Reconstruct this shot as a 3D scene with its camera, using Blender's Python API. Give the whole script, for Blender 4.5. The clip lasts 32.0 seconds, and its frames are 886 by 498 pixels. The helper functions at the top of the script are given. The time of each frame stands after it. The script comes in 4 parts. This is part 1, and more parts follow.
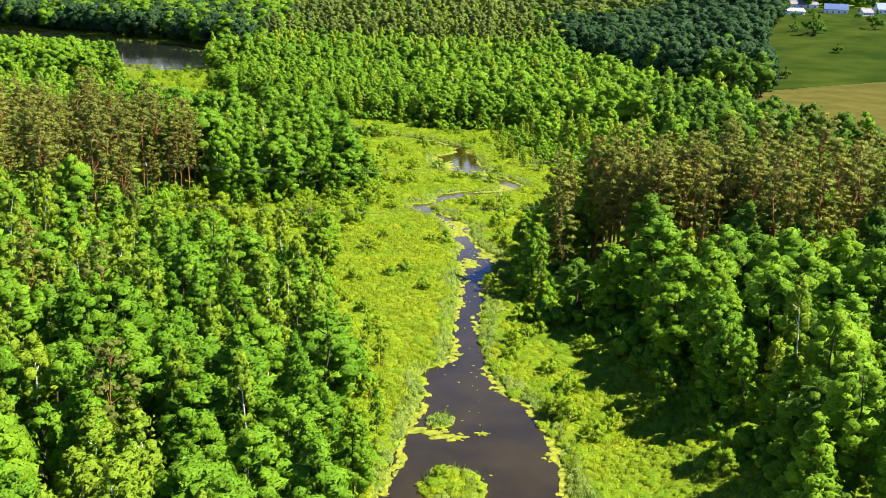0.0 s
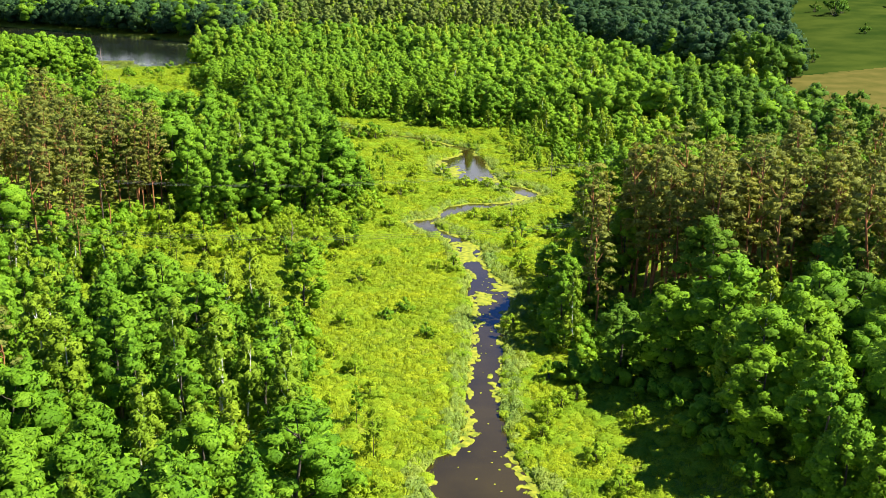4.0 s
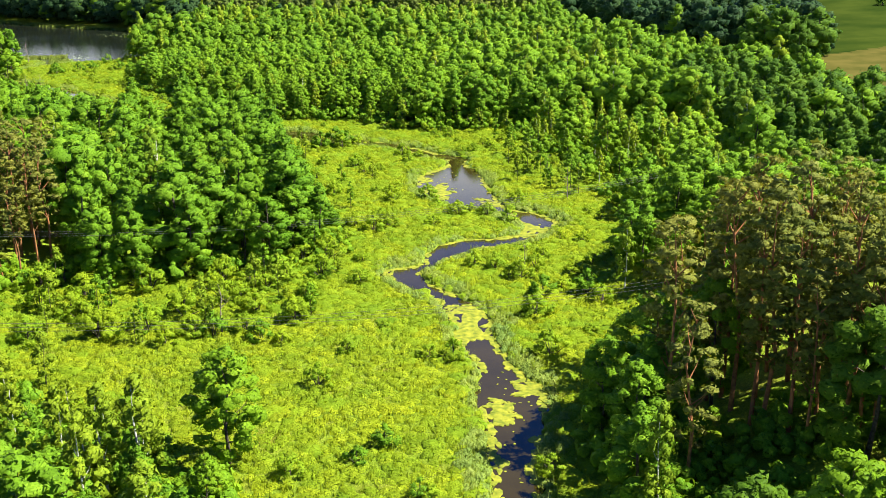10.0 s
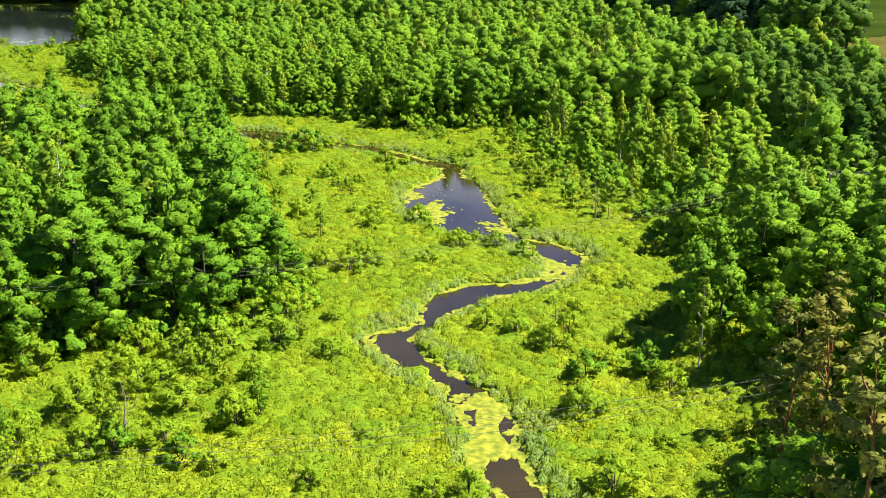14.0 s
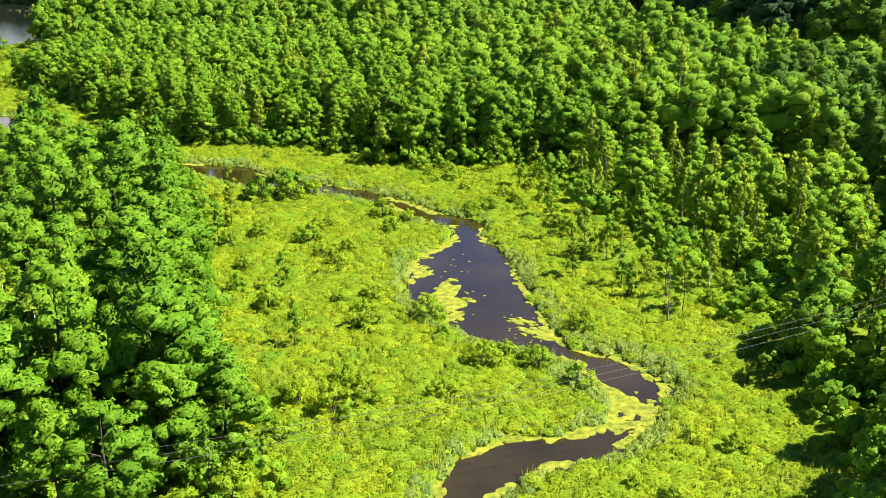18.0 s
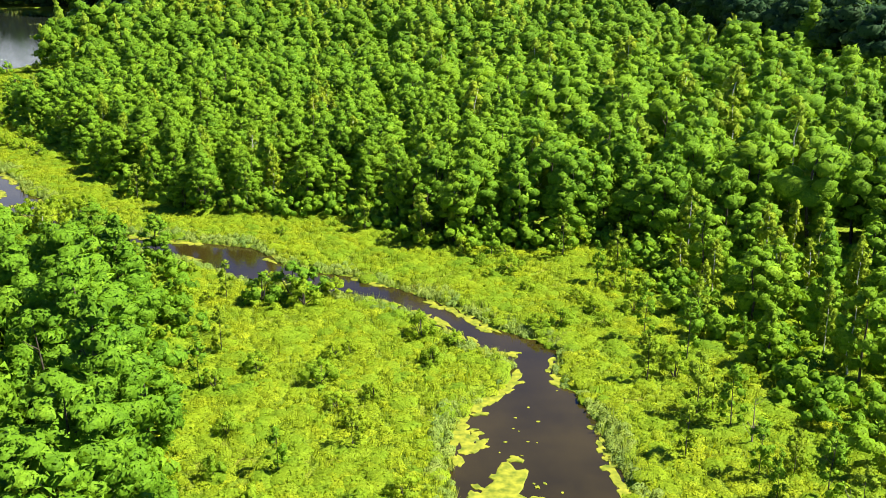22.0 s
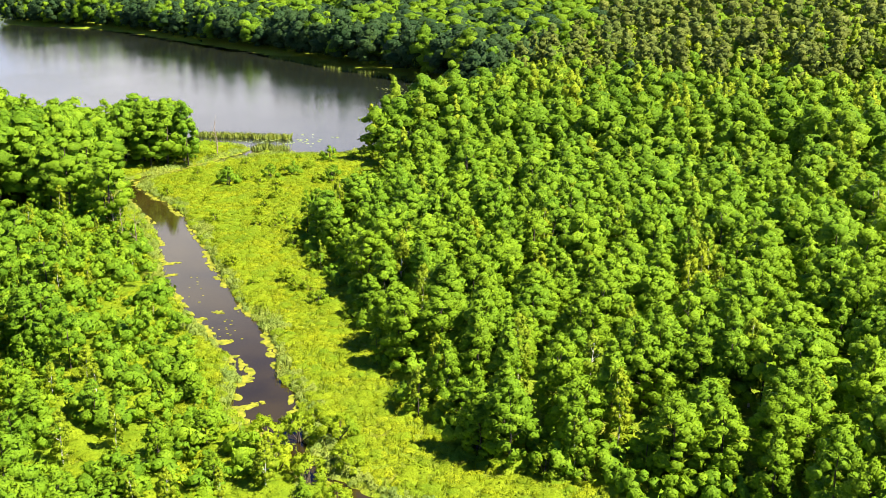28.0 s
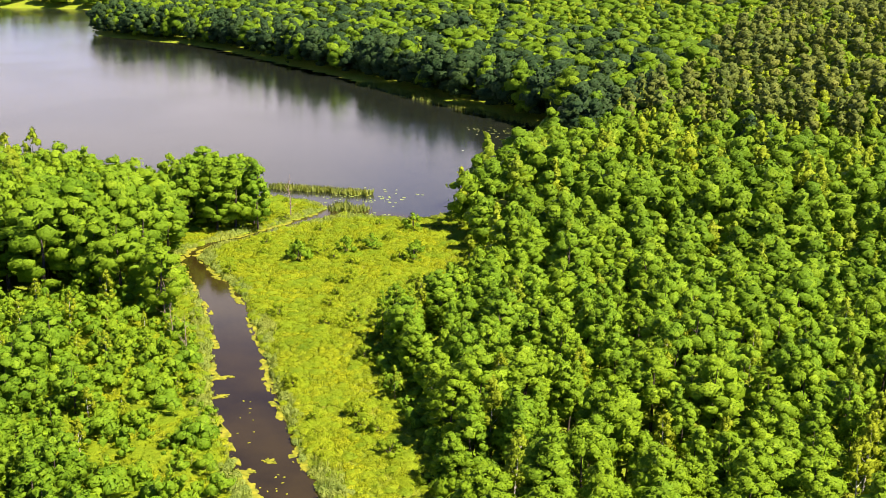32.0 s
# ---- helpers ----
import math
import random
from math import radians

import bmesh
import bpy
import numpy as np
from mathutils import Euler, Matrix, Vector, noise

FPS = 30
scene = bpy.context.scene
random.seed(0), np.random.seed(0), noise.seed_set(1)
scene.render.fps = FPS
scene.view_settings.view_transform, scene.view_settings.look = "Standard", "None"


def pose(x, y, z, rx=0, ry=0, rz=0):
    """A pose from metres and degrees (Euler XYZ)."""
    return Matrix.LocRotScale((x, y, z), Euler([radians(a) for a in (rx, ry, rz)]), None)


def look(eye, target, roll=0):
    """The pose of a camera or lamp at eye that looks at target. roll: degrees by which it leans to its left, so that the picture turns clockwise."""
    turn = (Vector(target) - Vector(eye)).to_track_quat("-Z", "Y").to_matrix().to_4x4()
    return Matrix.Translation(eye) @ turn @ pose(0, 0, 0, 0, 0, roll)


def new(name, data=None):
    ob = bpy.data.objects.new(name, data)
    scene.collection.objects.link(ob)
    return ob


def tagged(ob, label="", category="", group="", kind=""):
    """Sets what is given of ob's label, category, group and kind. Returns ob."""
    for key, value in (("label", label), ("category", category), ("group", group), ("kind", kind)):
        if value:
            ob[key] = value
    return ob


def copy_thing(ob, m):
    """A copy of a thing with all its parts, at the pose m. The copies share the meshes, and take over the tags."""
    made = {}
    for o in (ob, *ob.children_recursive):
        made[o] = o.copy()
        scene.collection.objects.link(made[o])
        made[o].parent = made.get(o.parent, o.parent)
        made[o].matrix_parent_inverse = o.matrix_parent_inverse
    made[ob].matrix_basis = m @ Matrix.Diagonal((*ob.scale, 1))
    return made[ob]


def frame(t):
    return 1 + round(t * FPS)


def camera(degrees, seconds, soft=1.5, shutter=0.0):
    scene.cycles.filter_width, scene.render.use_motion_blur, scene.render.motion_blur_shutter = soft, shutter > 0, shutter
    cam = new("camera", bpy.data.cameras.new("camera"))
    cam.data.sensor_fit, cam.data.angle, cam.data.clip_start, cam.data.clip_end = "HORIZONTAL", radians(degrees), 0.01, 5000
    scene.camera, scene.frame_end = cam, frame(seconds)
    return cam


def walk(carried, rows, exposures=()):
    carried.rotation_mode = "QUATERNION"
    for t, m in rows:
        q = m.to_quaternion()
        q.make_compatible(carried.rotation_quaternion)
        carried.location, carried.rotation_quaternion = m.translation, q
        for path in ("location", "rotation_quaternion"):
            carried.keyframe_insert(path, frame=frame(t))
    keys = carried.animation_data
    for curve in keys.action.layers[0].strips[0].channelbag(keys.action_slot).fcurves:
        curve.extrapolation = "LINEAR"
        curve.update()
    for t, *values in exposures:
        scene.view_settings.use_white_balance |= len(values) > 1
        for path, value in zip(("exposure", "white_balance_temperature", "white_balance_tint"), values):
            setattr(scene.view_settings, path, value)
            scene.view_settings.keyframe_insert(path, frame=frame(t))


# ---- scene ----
cam = camera(46.0, 32.0, soft=0.5)
# seconds, place, heading (clockwise from north), pitch, roll
PATH = [
    (0, 0.00, -0.00, 64.37, -0.000, -15.389, 1.771),
    (1, -0.01, 9.97, 63.41, -0.093, -15.456, 1.403),
    (2, -0.21, 20.14, 62.61, -0.120, -15.589, 1.077),
    (3, -0.38, 30.40, 62.03, -0.222, -15.791, 0.808),
    (4, -0.66, 40.51, 61.64, -0.260, -16.022, 0.576),
    (5, -1.08, 50.54, 61.35, -0.169, -16.237, 0.360),
    (6, -1.57, 60.63, 61.06, 0.071, -16.430, 0.144),
    (7, -1.92, 71.01, 60.55, 0.251, -16.627, -0.073),
    (8, -2.42, 81.98, 59.68, 0.494, -16.771, -0.290),
    (9, -2.95, 93.54, 58.41, 0.850, -16.862, -0.482),
    (10, -3.11, 105.54, 56.76, 1.047, -16.981, -0.615),
    (11, -3.38, 117.86, 55.01, 1.262, -17.041, -0.677),
    (12, -3.81, 129.98, 53.43, 1.558, -17.155, -0.667),
    (13, -4.36, 142.08, 52.30, 1.930, -17.442, -0.563),
    (14, -4.95, 154.12, 51.71, 2.259, -17.885, -0.374),
    (15, -5.15, 166.27, 51.56, 2.315, -18.142, -0.158),
    (16, -5.40, 178.66, 51.58, 2.377, -18.300, 0.017),
    (17, -5.73, 191.26, 51.61, 2.473, -18.390, 0.110),
    (18, -6.12, 203.70, 51.67, 2.640, -18.514, 0.096),
    (19, -6.24, 215.39, 51.83, 2.741, -18.657, 0.009),
    (20, -5.99, 226.80, 52.36, 2.595, -18.754, -0.083),
    (21, -5.75, 238.20, 53.29, 2.049, -18.786, -0.151),
    (22, -5.71, 249.73, 54.38, 0.035, -18.642, -0.173),
    (23, -4.80, 261.00, 55.30, -2.346, -18.057, -0.171),
    (24, -4.72, 272.71, 55.95, -5.952, -17.318, -0.190),
    (25, -6.51, 286.07, 56.54, -10.631, -16.830, -0.231),
    (26, -9.94, 299.94, 57.12, -14.312, -16.632, -0.288),
    (27, -14.37, 313.09, 57.84, -17.011, -16.475, -0.345),
    (28, -18.77, 324.67, 58.97, -19.625, -16.325, -0.354),
    (29, -22.70, 334.41, 60.82, -21.519, -16.236, -0.262),
    (30, -26.24, 342.51, 63.30, -22.723, -16.177, -0.046),
    (31, -29.74, 349.86, 66.14, -23.468, -16.179, 0.224),
    (32, -33.39, 357.25, 69.13, -24.409, -16.179, 0.498),
]


def flight(row):
    t, x, y, z, yaw, pitch, roll = row
    return t, pose(x, y, z, 0, 0, -yaw) @ pose(0, 0, 0, 90 + pitch) @ pose(0, 0, 0, 0, 0, roll)


walk(cam, [flight(row) for row in PATH], [(0, 1.66, 6520, 12), (10, 1.69, 6520, 12), (20, 1.66, 6520, 12), (25, 1.60, 6520, 12), (28, 1.77, 7000, 20), (30, 1.82, 7200, 25), (32, 1.54, 7250, 31)])

# ---------------------------------------------------------------- light
SUN_ELEVATION, SUN_HEADING = 53, 92          # degrees; heading clockwise from north
world = bpy.data.worlds.new("sky")
scene.world = world
world.use_nodes = True
wt = world.node_tree
wt.nodes.clear()
w_out = wt.nodes.new("ShaderNodeOutputWorld")
w_back = wt.nodes.new("ShaderNodeBackground")
w_sky = wt.nodes.new("ShaderNodeTexSky")
w_sky.sky_type = "NISHITA"
w_sky.sun_disc = False
w_sky.sun_elevation, w_sky.sun_rotation = radians(SUN_ELEVATION), radians(SUN_HEADING)
w_sky.air_density, w_sky.dust_density, w_sky.ozone_density = 0.9, 0.0, 3.0
w_pos = wt.nodes.new("ShaderNodeTexCoord")
w_map = wt.nodes.new("ShaderNodeMapping")
w_map.inputs["Scale"].default_value = (1.0, 1.0, 2.6)
w_noise = wt.nodes.new("ShaderNodeTexNoise")
w_noise.inputs["Scale"].default_value = 2.6
w_noise.inputs["Detail"].default_value = 7
w_ramp = wt.nodes.new("ShaderNodeValToRGB")
w_ramp.color_ramp.elements[0].position, w_ramp.color_ramp.elements[1].position = 0.28, 0.48
w_mix = wt.nodes.new("ShaderNodeMix")
w_mix.data_type = "RGBA"
w_mix.inputs["B"].default_value = (12.6, 13.8, 15.0, 1)
wt.links.new(w_pos.outputs["Generated"], w_map.inputs["Vector"])
wt.links.new(w_map.outputs["Vector"], w_noise.inputs["Vector"])
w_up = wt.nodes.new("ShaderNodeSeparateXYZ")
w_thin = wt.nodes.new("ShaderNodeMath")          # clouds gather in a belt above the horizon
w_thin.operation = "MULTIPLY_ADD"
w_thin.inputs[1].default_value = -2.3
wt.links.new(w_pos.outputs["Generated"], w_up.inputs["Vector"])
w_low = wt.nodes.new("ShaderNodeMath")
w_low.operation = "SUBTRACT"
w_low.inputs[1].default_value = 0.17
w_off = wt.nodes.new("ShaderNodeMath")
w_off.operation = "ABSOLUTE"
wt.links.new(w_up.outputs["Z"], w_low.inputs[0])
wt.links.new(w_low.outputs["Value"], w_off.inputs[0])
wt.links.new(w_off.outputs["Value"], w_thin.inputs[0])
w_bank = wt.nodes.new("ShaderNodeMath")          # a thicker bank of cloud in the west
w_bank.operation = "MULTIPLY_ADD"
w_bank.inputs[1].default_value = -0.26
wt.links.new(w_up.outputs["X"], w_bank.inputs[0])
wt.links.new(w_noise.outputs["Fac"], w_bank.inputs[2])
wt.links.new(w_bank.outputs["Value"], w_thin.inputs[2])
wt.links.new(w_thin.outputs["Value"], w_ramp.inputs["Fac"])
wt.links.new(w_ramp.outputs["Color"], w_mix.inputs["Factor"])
w_tint = wt.nodes.new("ShaderNodeMix")
w_tint.data_type, w_tint.blend_type = "RGBA", "MULTIPLY"
w_tint.inputs["Factor"].default_value = 1.0
w_tint.inputs["B"].default_value = (0.50, 1.08, 2.2, 1)
wt.links.new(w_sky.outputs["Color"], w_tint.inputs["A"])
wt.links.new(w_tint.outputs["Result"], w_mix.inputs["A"])
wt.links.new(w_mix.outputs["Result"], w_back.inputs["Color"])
w_back.inputs["Strength"].default_value = 0.030
wt.links.new(w_back.outputs["Background"], w_out.inputs["Surface"])

sun = new("sun", bpy.data.lights.new("sun", "SUN"))
sun.data.energy, sun.data.angle, sun.data.color = 5.0, radians(0.5), (1.0, 0.94, 0.82)
_e, _h = radians(SUN_ELEVATION), radians(SUN_HEADING)
sun_way = Vector((math.cos(_e) * math.sin(_h), math.cos(_e) * math.cos(_h), math.sin(_e)))
sun.matrix_world = look(sun_way * 500, (0, 0, 0))


# ---------------------------------------------------------------- materials
class Nodes:
    """A node material under construction."""

    def __init__(self, name):
        self.mat = bpy.data.materials.new(name)
        self.mat.use_nodes = True
        self.t = self.mat.node_tree
        self.t.nodes.clear()
        self.out = self.t.nodes.new("ShaderNodeOutputMaterial")

    def node(self, kind, **values):
        n = self.t.nodes.new(kind)
        for key, value in values.items():
            n.inputs[key.replace("_", " ")].default_value = value
        return n

    def link(self, a, b):
        self.t.links.new(a, b)

    def place(self):
        return self.t.nodes.new("ShaderNodeNewGeometry").outputs["Position"]

    def noise(self, scale, detail=4.0, rough=0.55, vector=None):
        n = self.node("ShaderNodeTexNoise", Scale=scale, Detail=detail, Roughness=rough)
        self.link(vector or self.place(), n.inputs["Vector"])
        return n.outputs["Fac"]

    def ramp(self, fac, *stops):
        r = self.t.nodes.new("ShaderNodeValToRGB")
        e = r.color_ramp.elements
        while len(e) < len(stops):
            e.new(0.5)
        for el, (p, c) in zip(e, stops):
            el.position, el.color = p, (*c, 1) if len(c) == 3 else c
        self.link(fac, r.inputs["Fac"])
        return r.outputs["Color"]

    def mix(self, fac, a, b, blend="MIX"):
        m = self.t.nodes.new("ShaderNodeMix")
        m.data_type, m.blend_type = "RGBA", blend
        for key, v in (("Factor", fac), ("A", a), ("B", b)):
            if isinstance(v, (int, float)):
                m.inputs[key].default_value = v
            elif isinstance(v, tuple):
                m.inputs[key].default_value = (*v, 1)
            else:
                self.link(v, m.inputs[key])
        return m.outputs["Result"]

    def bump(self, height, strength, distance=0.1):
        b = self.node("ShaderNodeBump", Strength=strength, Distance=distance)
        self.link(height, b.inputs["Height"])
        return b.outputs["Normal"]

    def surface(self, colour, rough=0.7, spec=0.3, normal=None, metal=0.0, ior=None):
        p = self.node("ShaderNodeBsdfPrincipled", Roughness=rough, Metallic=metal)
        p.inputs["Specular IOR Level"].default_value = spec
        if ior:
            p.inputs["IOR"].default_value = ior
        if isinstance(colour, tuple):
            p.inputs["Base Color"].default_value = (*colour, 1)
        else:
            self.link(colour, p.inputs["Base Color"])
        if normal:
            self.link(normal, p.inputs["Normal"])
        return p


def leaf_material(name, dark, mid, light, through_light=0.22, patch=0.14, sprays=4.2, stands=True, toss=0.68, holes=0.72):
    """Foliage: each leaf cluster its own tint, each tree its own, leaves tossed every way, light passing through the blades."""
    m = Nodes(name)
    isle = m.t.nodes.new("ShaderNodeNewGeometry").outputs["Random Per Island"]
    by_leaf = m.ramp(isle, (0.0, dark), (0.38, mid), (0.66, mid), (1.0, light))
    warm = tuple(a * b for a, b in zip(mid, (1.28, 1.10, 0.8)))
    cool = tuple(a * b for a, b in zip(mid, (0.62, 0.82, 1.05)))
    by_patch = m.ramp(m.noise(patch, 3.0), (0.36, cool), (0.5, mid), (0.64, warm))
    if stands:
        # every tree has a tint of its own
        own = m.t.nodes.new("ShaderNodeAttribute")
        own.attribute_name = "tree_tint"
        tree = m.t.nodes.new("ShaderNodeObjectInfo").outputs["Random"]
        total = m.t.nodes.new("ShaderNodeMath")
        total.operation = "MULTIPLY_ADD"
        total.inputs[1].default_value = 0.16
        m.link(tree, total.inputs[0])
        m.link(own.outputs["Fac"], total.inputs[2])
        stand = total.outputs["Value"]
    else:
        cell = m.node("ShaderNodeTexVoronoi", Scale=0.16)
        cell.voronoi_dimensions = "2D"
        m.link(m.place(), cell.inputs["Vector"])
        pick = m.t.nodes.new("ShaderNodeSeparateColor")
        m.link(cell.outputs["Color"], pick.inputs["Color"])
        stand = pick.outputs["Red"]
    deep = tuple(a * b for a, b in zip(mid, (0.40, 0.60, 0.62)))
    by_stand = m.ramp(stand, (0.0, deep), (0.34, cool), (0.66, mid), (1.0, tuple(1.12 * a for a in warm)))
    col = m.mix(0.5 if stands else 0.55, by_leaf, m.mix(0.74 if stands else 0.3, by_patch, by_stand))
    normal = None
    if sprays:
        leaf = m.node("ShaderNodeTexVoronoi", Scale=sprays)
        m.link(m.place(), leaf.inputs["Vector"])
        hue = m.t.nodes.new("ShaderNodeSeparateColor")
        m.link(leaf.outputs["Color"], hue.inputs["Color"])
        col = m.mix(1.0, col, m.ramp(hue.outputs["Green"], (0.0, (0.84, 0.86, 0.84)), (1.0, (1.18, 1.15, 1.12))), "MULTIPLY")
        off = m.t.nodes.new("ShaderNodeVectorMath")
        off.operation = "SUBTRACT"
        off.inputs[1].default_value = (0.5, 0.5, 0.5)
        m.link(leaf.outputs["Color"], off.inputs[0])
        tilt = m.t.nodes.new("ShaderNodeVectorMath")
        tilt.operation = "MULTIPLY_ADD"
        tilt.inputs[1].default_value = (toss, toss, toss)
        m.link(off.outputs["Vector"], tilt.inputs[0])
        m.link(m.t.nodes.new("ShaderNodeNewGeometry").outputs["Normal"], tilt.inputs[2])
        unit = m.t.nodes.new("ShaderNodeVectorMath")
        unit.operation = "NORMALIZE"
        m.link(tilt.outputs["Vector"], unit.inputs[0])
        normal = unit.outputs["Vector"]
    p = m.surface(col, 0.6, 0.05, normal)
    tr = m.node("ShaderNodeBsdfTranslucent")
    m.link(m.mix(1.0, col, (1.35, 1.25, 0.55), "MULTIPLY"), tr.inputs["Color"])
    mixer = m.node("ShaderNodeMixShader", Fac=through_light)
    m.link(p.outputs[0], mixer.inputs[1])
    m.link(tr.outputs[0], mixer.inputs[2])
    if sprays and holes:
        # single leaves within a cluster, with gaps between them
        gap = m.t.nodes.new("ShaderNodeMath")
        gap.operation = "GREATER_THAN"
        gap.inputs[1].default_value = holes
        m.link(leaf.outputs["Distance"], gap.inputs[0])
        clear = m.node("ShaderNodeBsdfTransparent")
        holes = m.node("ShaderNodeMixShader")
        m.link(gap.outputs["Value"], holes.inputs["Fac"])
        m.link(mixer.outputs[0], holes.inputs[1])
        m.link(clear.outputs[0], holes.inputs[2])
        mixer = holes
    m.link(mixer.outputs[0], m.out.inputs["Surface"])
    return m.mat


def bark_material(name, a, b, scale=3.0):
    m = Nodes(name)
    n = m.noise(scale, 6)
    p = m.surface(m.ramp(n, (0.35, a), (0.65, b)), 0.9, 0.15, m.bump(m.noise(scale * 4), 0.6, 0.05))
    m.link(p.outputs[0], m.out.inputs["Surface"])
    return m.mat


def plain_material(name, a, b, scale, rough=0.8, spec=0.25, metal=0.0):
    m = Nodes(name)
    p = m.surface(m.ramp(m.noise(scale, 5), (0.35, a), (0.65, b)), rough, spec, metal=metal)
    m.link(p.outputs[0], m.out.inputs["Surface"])
    return m.mat


def birch_bark():
    m = Nodes("birch_bark")
    vec = m.node("ShaderNodeMapping", Scale=(1.0, 1.0, 5.0))
    m.link(m.place(), vec.inputs["Vector"])
    n = m.noise(1.6, 5, vector=vec.outputs["Vector"])
    p = m.surface(m.ramp(n, (0.36, (0.05, 0.045, 0.04)), (0.46, (0.6, 0.57, 0.5)), (1.0, (0.72, 0.7, 0.63))), 0.75, 0.2)
    m.link(p.outputs[0], m.out.inputs["Surface"])
    return m.mat


def ground_material():
    """Sedge meadow, mossy forest floor and the far mown fields, by place."""
    m = Nodes("ground_cover")
    fine, mid, wide = m.noise(3.4, 8, 0.75), m.noise(0.16, 4), m.noise(0.035, 3)
    green = m.ramp(fine, (0.34, (0.085, 0.14, 0.009)), (0.5, (0.155, 0.235, 0.013)), (0.66, (0.225, 0.31, 0.018)))
    dry = m.ramp(fine, (0.36, (0.09, 0.09, 0.010)), (0.64, (0.33, 0.30, 0.045)))
    col = m.mix(m.ramp(mid, (0.5, (0, 0, 0)), (0.7, (0.75, 0.75, 0.75))), green, dry)
    col = m.mix(m.ramp(wide, (0.45, (0, 0, 0)), (0.62, (0.5, 0.5, 0.5))), col, green)
    p = m.surface(col, 0.95, 0.1, m.bump(fine, 0.9, 0.4))
    m.link(p.outputs[0], m.out.inputs["Surface"])
    return m.mat


def water_material(name, ripples, low, high, deep, shoal):
    m = Nodes(name)
    silt = m.ramp(m.noise(0.09, 4), (0.35, deep), (0.65, shoal))
    vec = m.node("ShaderNodeMapping", Scale=(1.0, 2.2, 1.0))
    m.link(m.place(), vec.inputs["Vector"])
    ripple = m.bump(m.noise(1.3, 3, vector=vec.outputs["Vector"]), ripples, 0.12)
    p = m.surface(silt, 0.06, 0.5, ripple, ior=1.333)
    rough = m.ramp(m.noise(0.012, 3), (0.42, (low,) * 3), (0.6, (high,) * 3))
    m.link(rough, p.inputs["Roughness"])
    m.link(p.outputs[0], m.out.inputs["Surface"])
    return m.mat


ALDER_TINTS = (0.046, 0.106, 0.006), (0.106, 0.214, 0.010), (0.205, 0.345, 0.019)
BIRCH_TINTS = (0.092, 0.150, 0.009), (0.155, 0.232, 0.012), (0.228, 0.318, 0.022)
PINE_TINTS = (0.078, 0.094, 0.016), (0.150, 0.168, 0.028), (0.245, 0.246, 0.046)
# far wood tints with cloud shade and blue haze painted in
SHADE_TINTS = (0.014, 0.038, 0.012), (0.027, 0.064, 0.019), (0.050, 0.098, 0.028)
# far alder and pine leaves are toned darker than near, for the duller distance
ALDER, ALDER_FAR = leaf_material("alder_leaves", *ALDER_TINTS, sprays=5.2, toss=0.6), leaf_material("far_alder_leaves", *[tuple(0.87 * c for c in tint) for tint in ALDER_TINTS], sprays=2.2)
BIRCH, BIRCH_FAR = leaf_material("birch_leaves", *BIRCH_TINTS, sprays=5.5), leaf_material("far_birch_leaves", *BIRCH_TINTS, sprays=2.4)
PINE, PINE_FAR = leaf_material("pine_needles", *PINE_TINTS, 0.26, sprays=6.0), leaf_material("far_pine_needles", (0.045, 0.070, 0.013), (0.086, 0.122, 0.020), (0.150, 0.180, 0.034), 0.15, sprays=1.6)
# near tone: east grove shade painted in; field bushes share its dark green
DARKENED, DARKENED_FAR = leaf_material("dark_shade_toned_leaves", (0.030, 0.075, 0.006), (0.058, 0.125, 0.009), (0.100, 0.180, 0.014)), leaf_material("far_shade_toned_leaves", *SHADE_TINTS, 0.25, sprays=1.5)
WILLOW = leaf_material("willow_leaves", (0.120, 0.208, 0.011), (0.200, 0.308, 0.015), (0.300, 0.400, 0.023), 0.4, sprays=6.5, stands=False, toss=0.6, holes=0.68)
GRASS = leaf_material("sedge_blades", (0.160, 0.235, 0.010), (0.242, 0.322, 0.014), (0.340, 0.405, 0.023), 0.5, 0.17, 0, False)
REED = leaf_material("reed_blades", (0.165, 0.235, 0.040), (0.225, 0.305, 0.058), (0.300, 0.365, 0.095), 0.5, 0.3, 0, False)
SWARD = leaf_material("sedge_sward", (0.128, 0.202, 0.010), (0.236, 0.322, 0.014), (0.345, 0.412, 0.023), 0.4, 0.17, 6.0, False, 0.8, 0.62)
REED_BED = leaf_material("reed_bed", (0.125, 0.200, 0.034), (0.195, 0.280, 0.052), (0.285, 0.360, 0.088), 0.4, 0.2, 6.0, False, 0.8, 0.62)
ALGAE = plain_material("algae_mat", (0.085, 0.12, 0.006), (0.25, 0.26, 0.018), 1.1, 0.7, 0.2)
LILY = plain_material("lily_pads", (0.10, 0.20, 0.02), (0.26, 0.32, 0.05), 1.2, 0.35, 0.4)
BARK = bark_material("grey_brown_bark", (0.035, 0.028, 0.02), (0.10, 0.085, 0.065))
PINE_BARK = bark_material("orange_pine_bark", (0.14, 0.065, 0.028), (0.36, 0.16, 0.06), 1.4)
BIRCH_BARK = birch_bark()
DEAD_WOOD = bark_material("dead_grey_wood", (0.15, 0.12, 0.09), (0.30, 0.25, 0.18))
GROUND = ground_material()
WATER, LAKE_WATER = water_material("peaty_water", 0.05, 0.03, 0.10, (0.0190, 0.0145, 0.0030), (0.0320, 0.0240, 0.0048)), water_material("rippled_lake_water", 0.16, 0.05, 0.13, (0.008, 0.0115, 0.008), (0.012, 0.016, 0.010))
# cloud shade over the fields is painted into both field colours
HAY = plain_material("mown_hay_field", (0.058, 0.060, 0.013), (0.090, 0.080, 0.020), 0.08, 1.0, 0.0)
